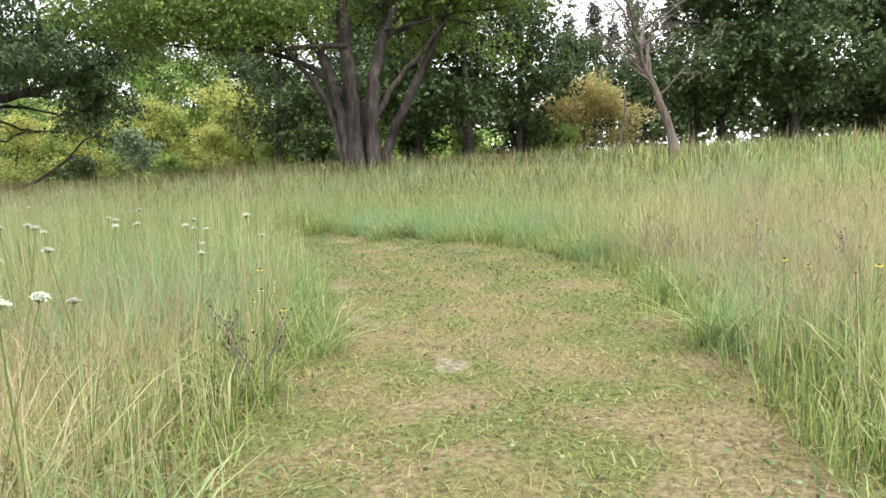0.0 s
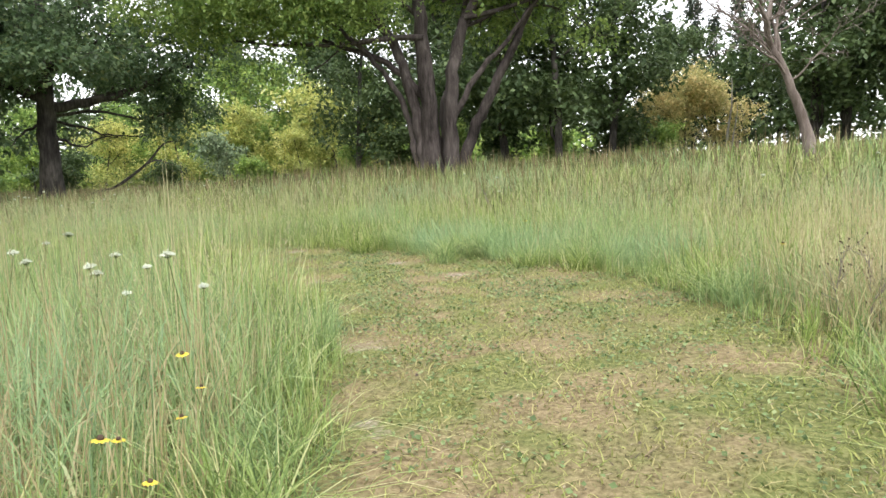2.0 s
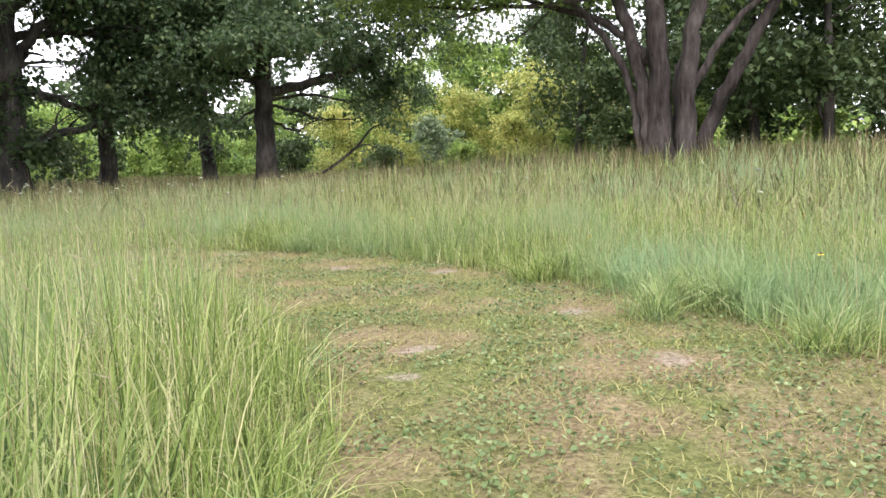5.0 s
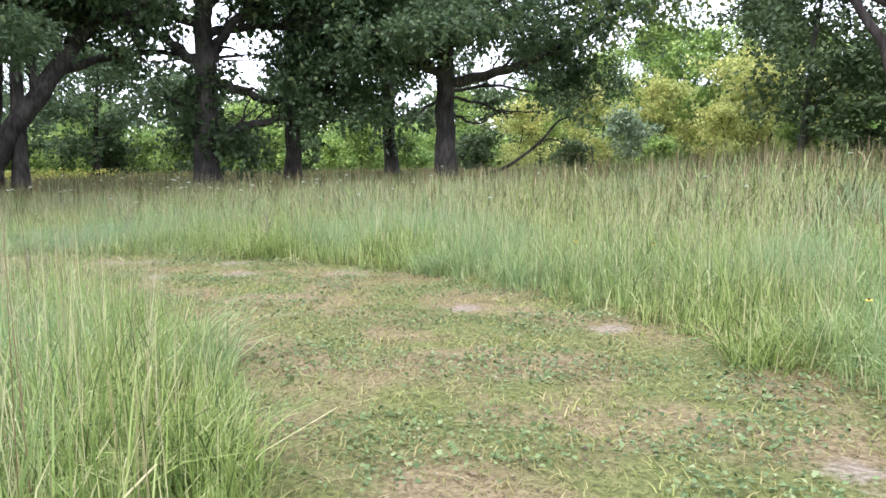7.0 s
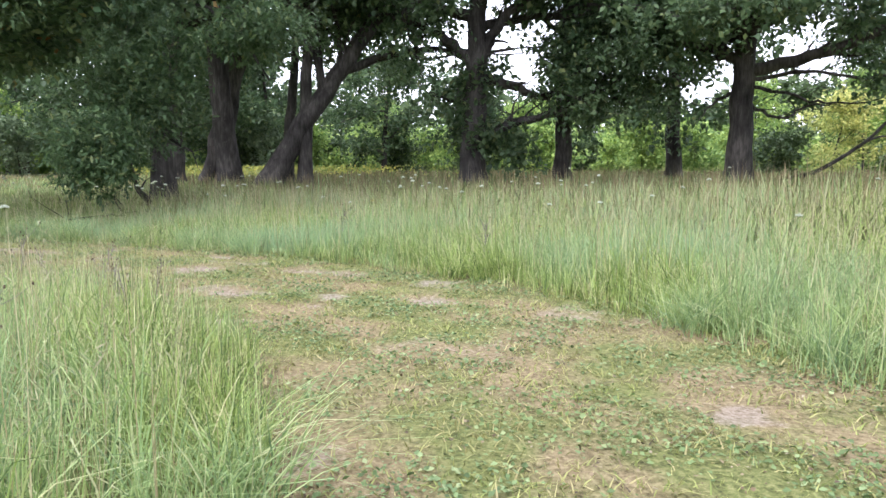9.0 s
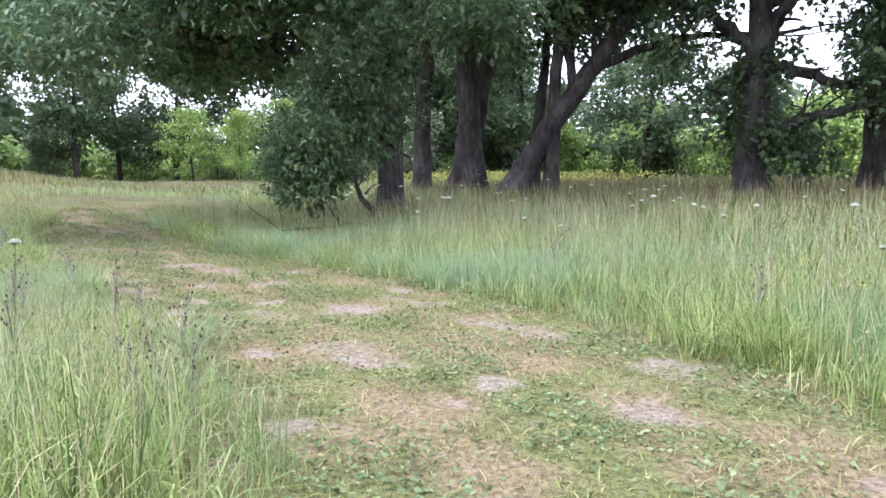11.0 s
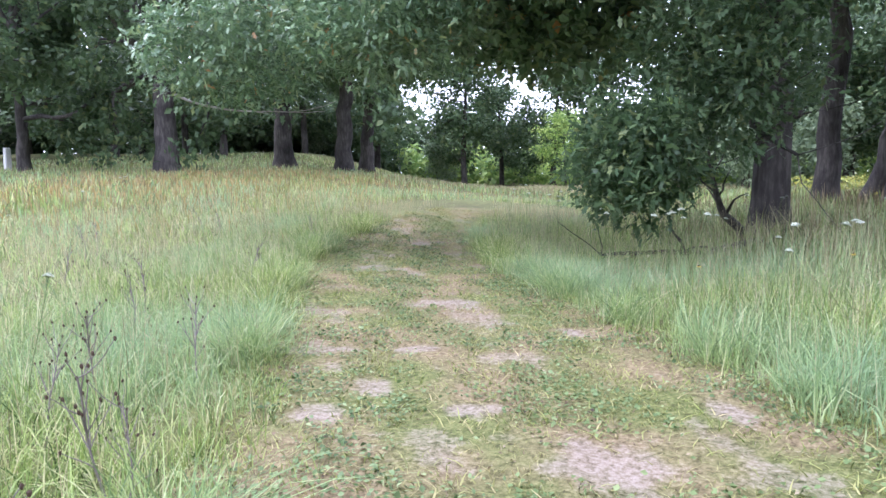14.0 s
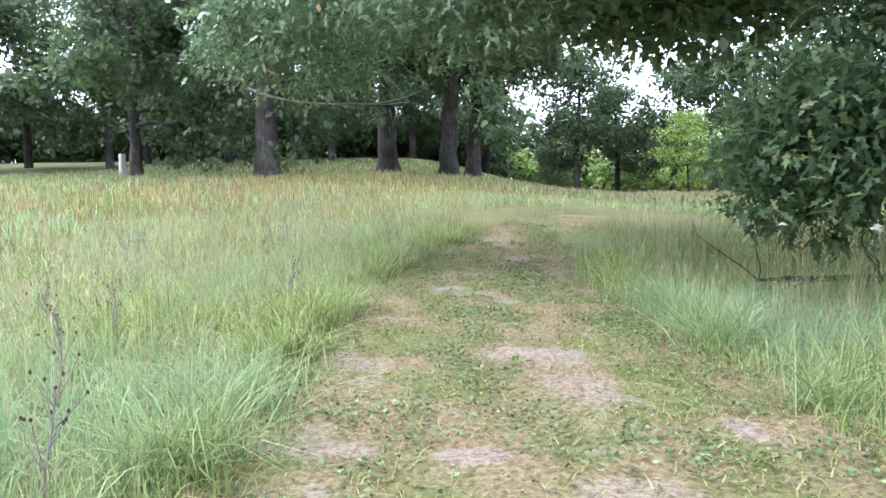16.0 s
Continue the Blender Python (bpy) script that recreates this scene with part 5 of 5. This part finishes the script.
place(umbel(0.98), beside(34, 0.3, 2.6, -5, 0, 2, 8, -1) + beside(40, 0.4, 9, -24, 6, 6, 24) + beside(75, 0.25, 4.5, -25, -9, 8, 20, 1) + beside(6, 3.5, 8, -28, -14, -2, 9, -1), "wild carrots in the meadow")
place(susan(0.62), [(2.75, 4.75), (2.9, 4.9), (2.7, 5.05), (2.95, 4.6), (-1.3, 5.0), (-1.45, 5.2), (-1.15, 4.85), (-1.35, 5.9), (-1.5, 6.15), (-1.25, 5.5), (-0.1, 13.5), (-10.2, 17.05), (-6.1, 17.2)] + beside(12, 0.3, 3, -20, 4, 3, 18, 1), "yellow coneflowers")
place(dry_stalk(0.6, 14, GREYSTEM, "withered grey stalk with dark seed heads"), [(-1.25, 4.35), (-1.32, 4.45), (-1.2, 4.5), (2.6, 8.6), (2.75, 8.75), (2.5, 8.8)] + beside(10, 0.15, 1.2, -13.5, -9, 10, 13, -1) + beside(24, 0.3, 4, -22, 6, 3, 20), "withered stalks")


def tussocks(name, spots, n, reach, mat, label):
    c = np.repeat(np.array(spots), n, axis=0)
    m = len(c)
    x, y = c[:, 0] + rng.normal(0, reach * 0.2, m), c[:, 1] + rng.normal(0, reach * 0.2, m)
    v, f = blades(rng, x, y, reach * rng.uniform(0.5, 1.1, m), 0.009 * rng.uniform(0.6, 1.4, m), 0.75, 0.8, 3)
    tagged(new(name, raw_mesh(name, v, tris=f, mat=mat)), label, "grass", kind="stuff")


tussocks("dry_edge_grass", [(3.0, 8.7), (3.3, 9.2), (2.8, 9.5), (3.7, 8.6), (-1.9, 2.9), (-2.4, 3.6), (3.6, 10.4), (-2.2, 4.6), (3.5, 6.6)], 190, 0.85, STRAW, "pale dry grass with arching stems beside the path")
tussocks("edge_grass", [(1.95, 9.9), (-1.3, 13.7), (0.0, 12.9), (-2.9, 15.2), (-0.6, 14.2), (-1.1, 5.6), (-1.2, 6.3)] + beside(60, -0.02, 0.3, -24, 3, 2, 18), 220, 0.6, GRASS, "bright green grass arching over the path's edge")
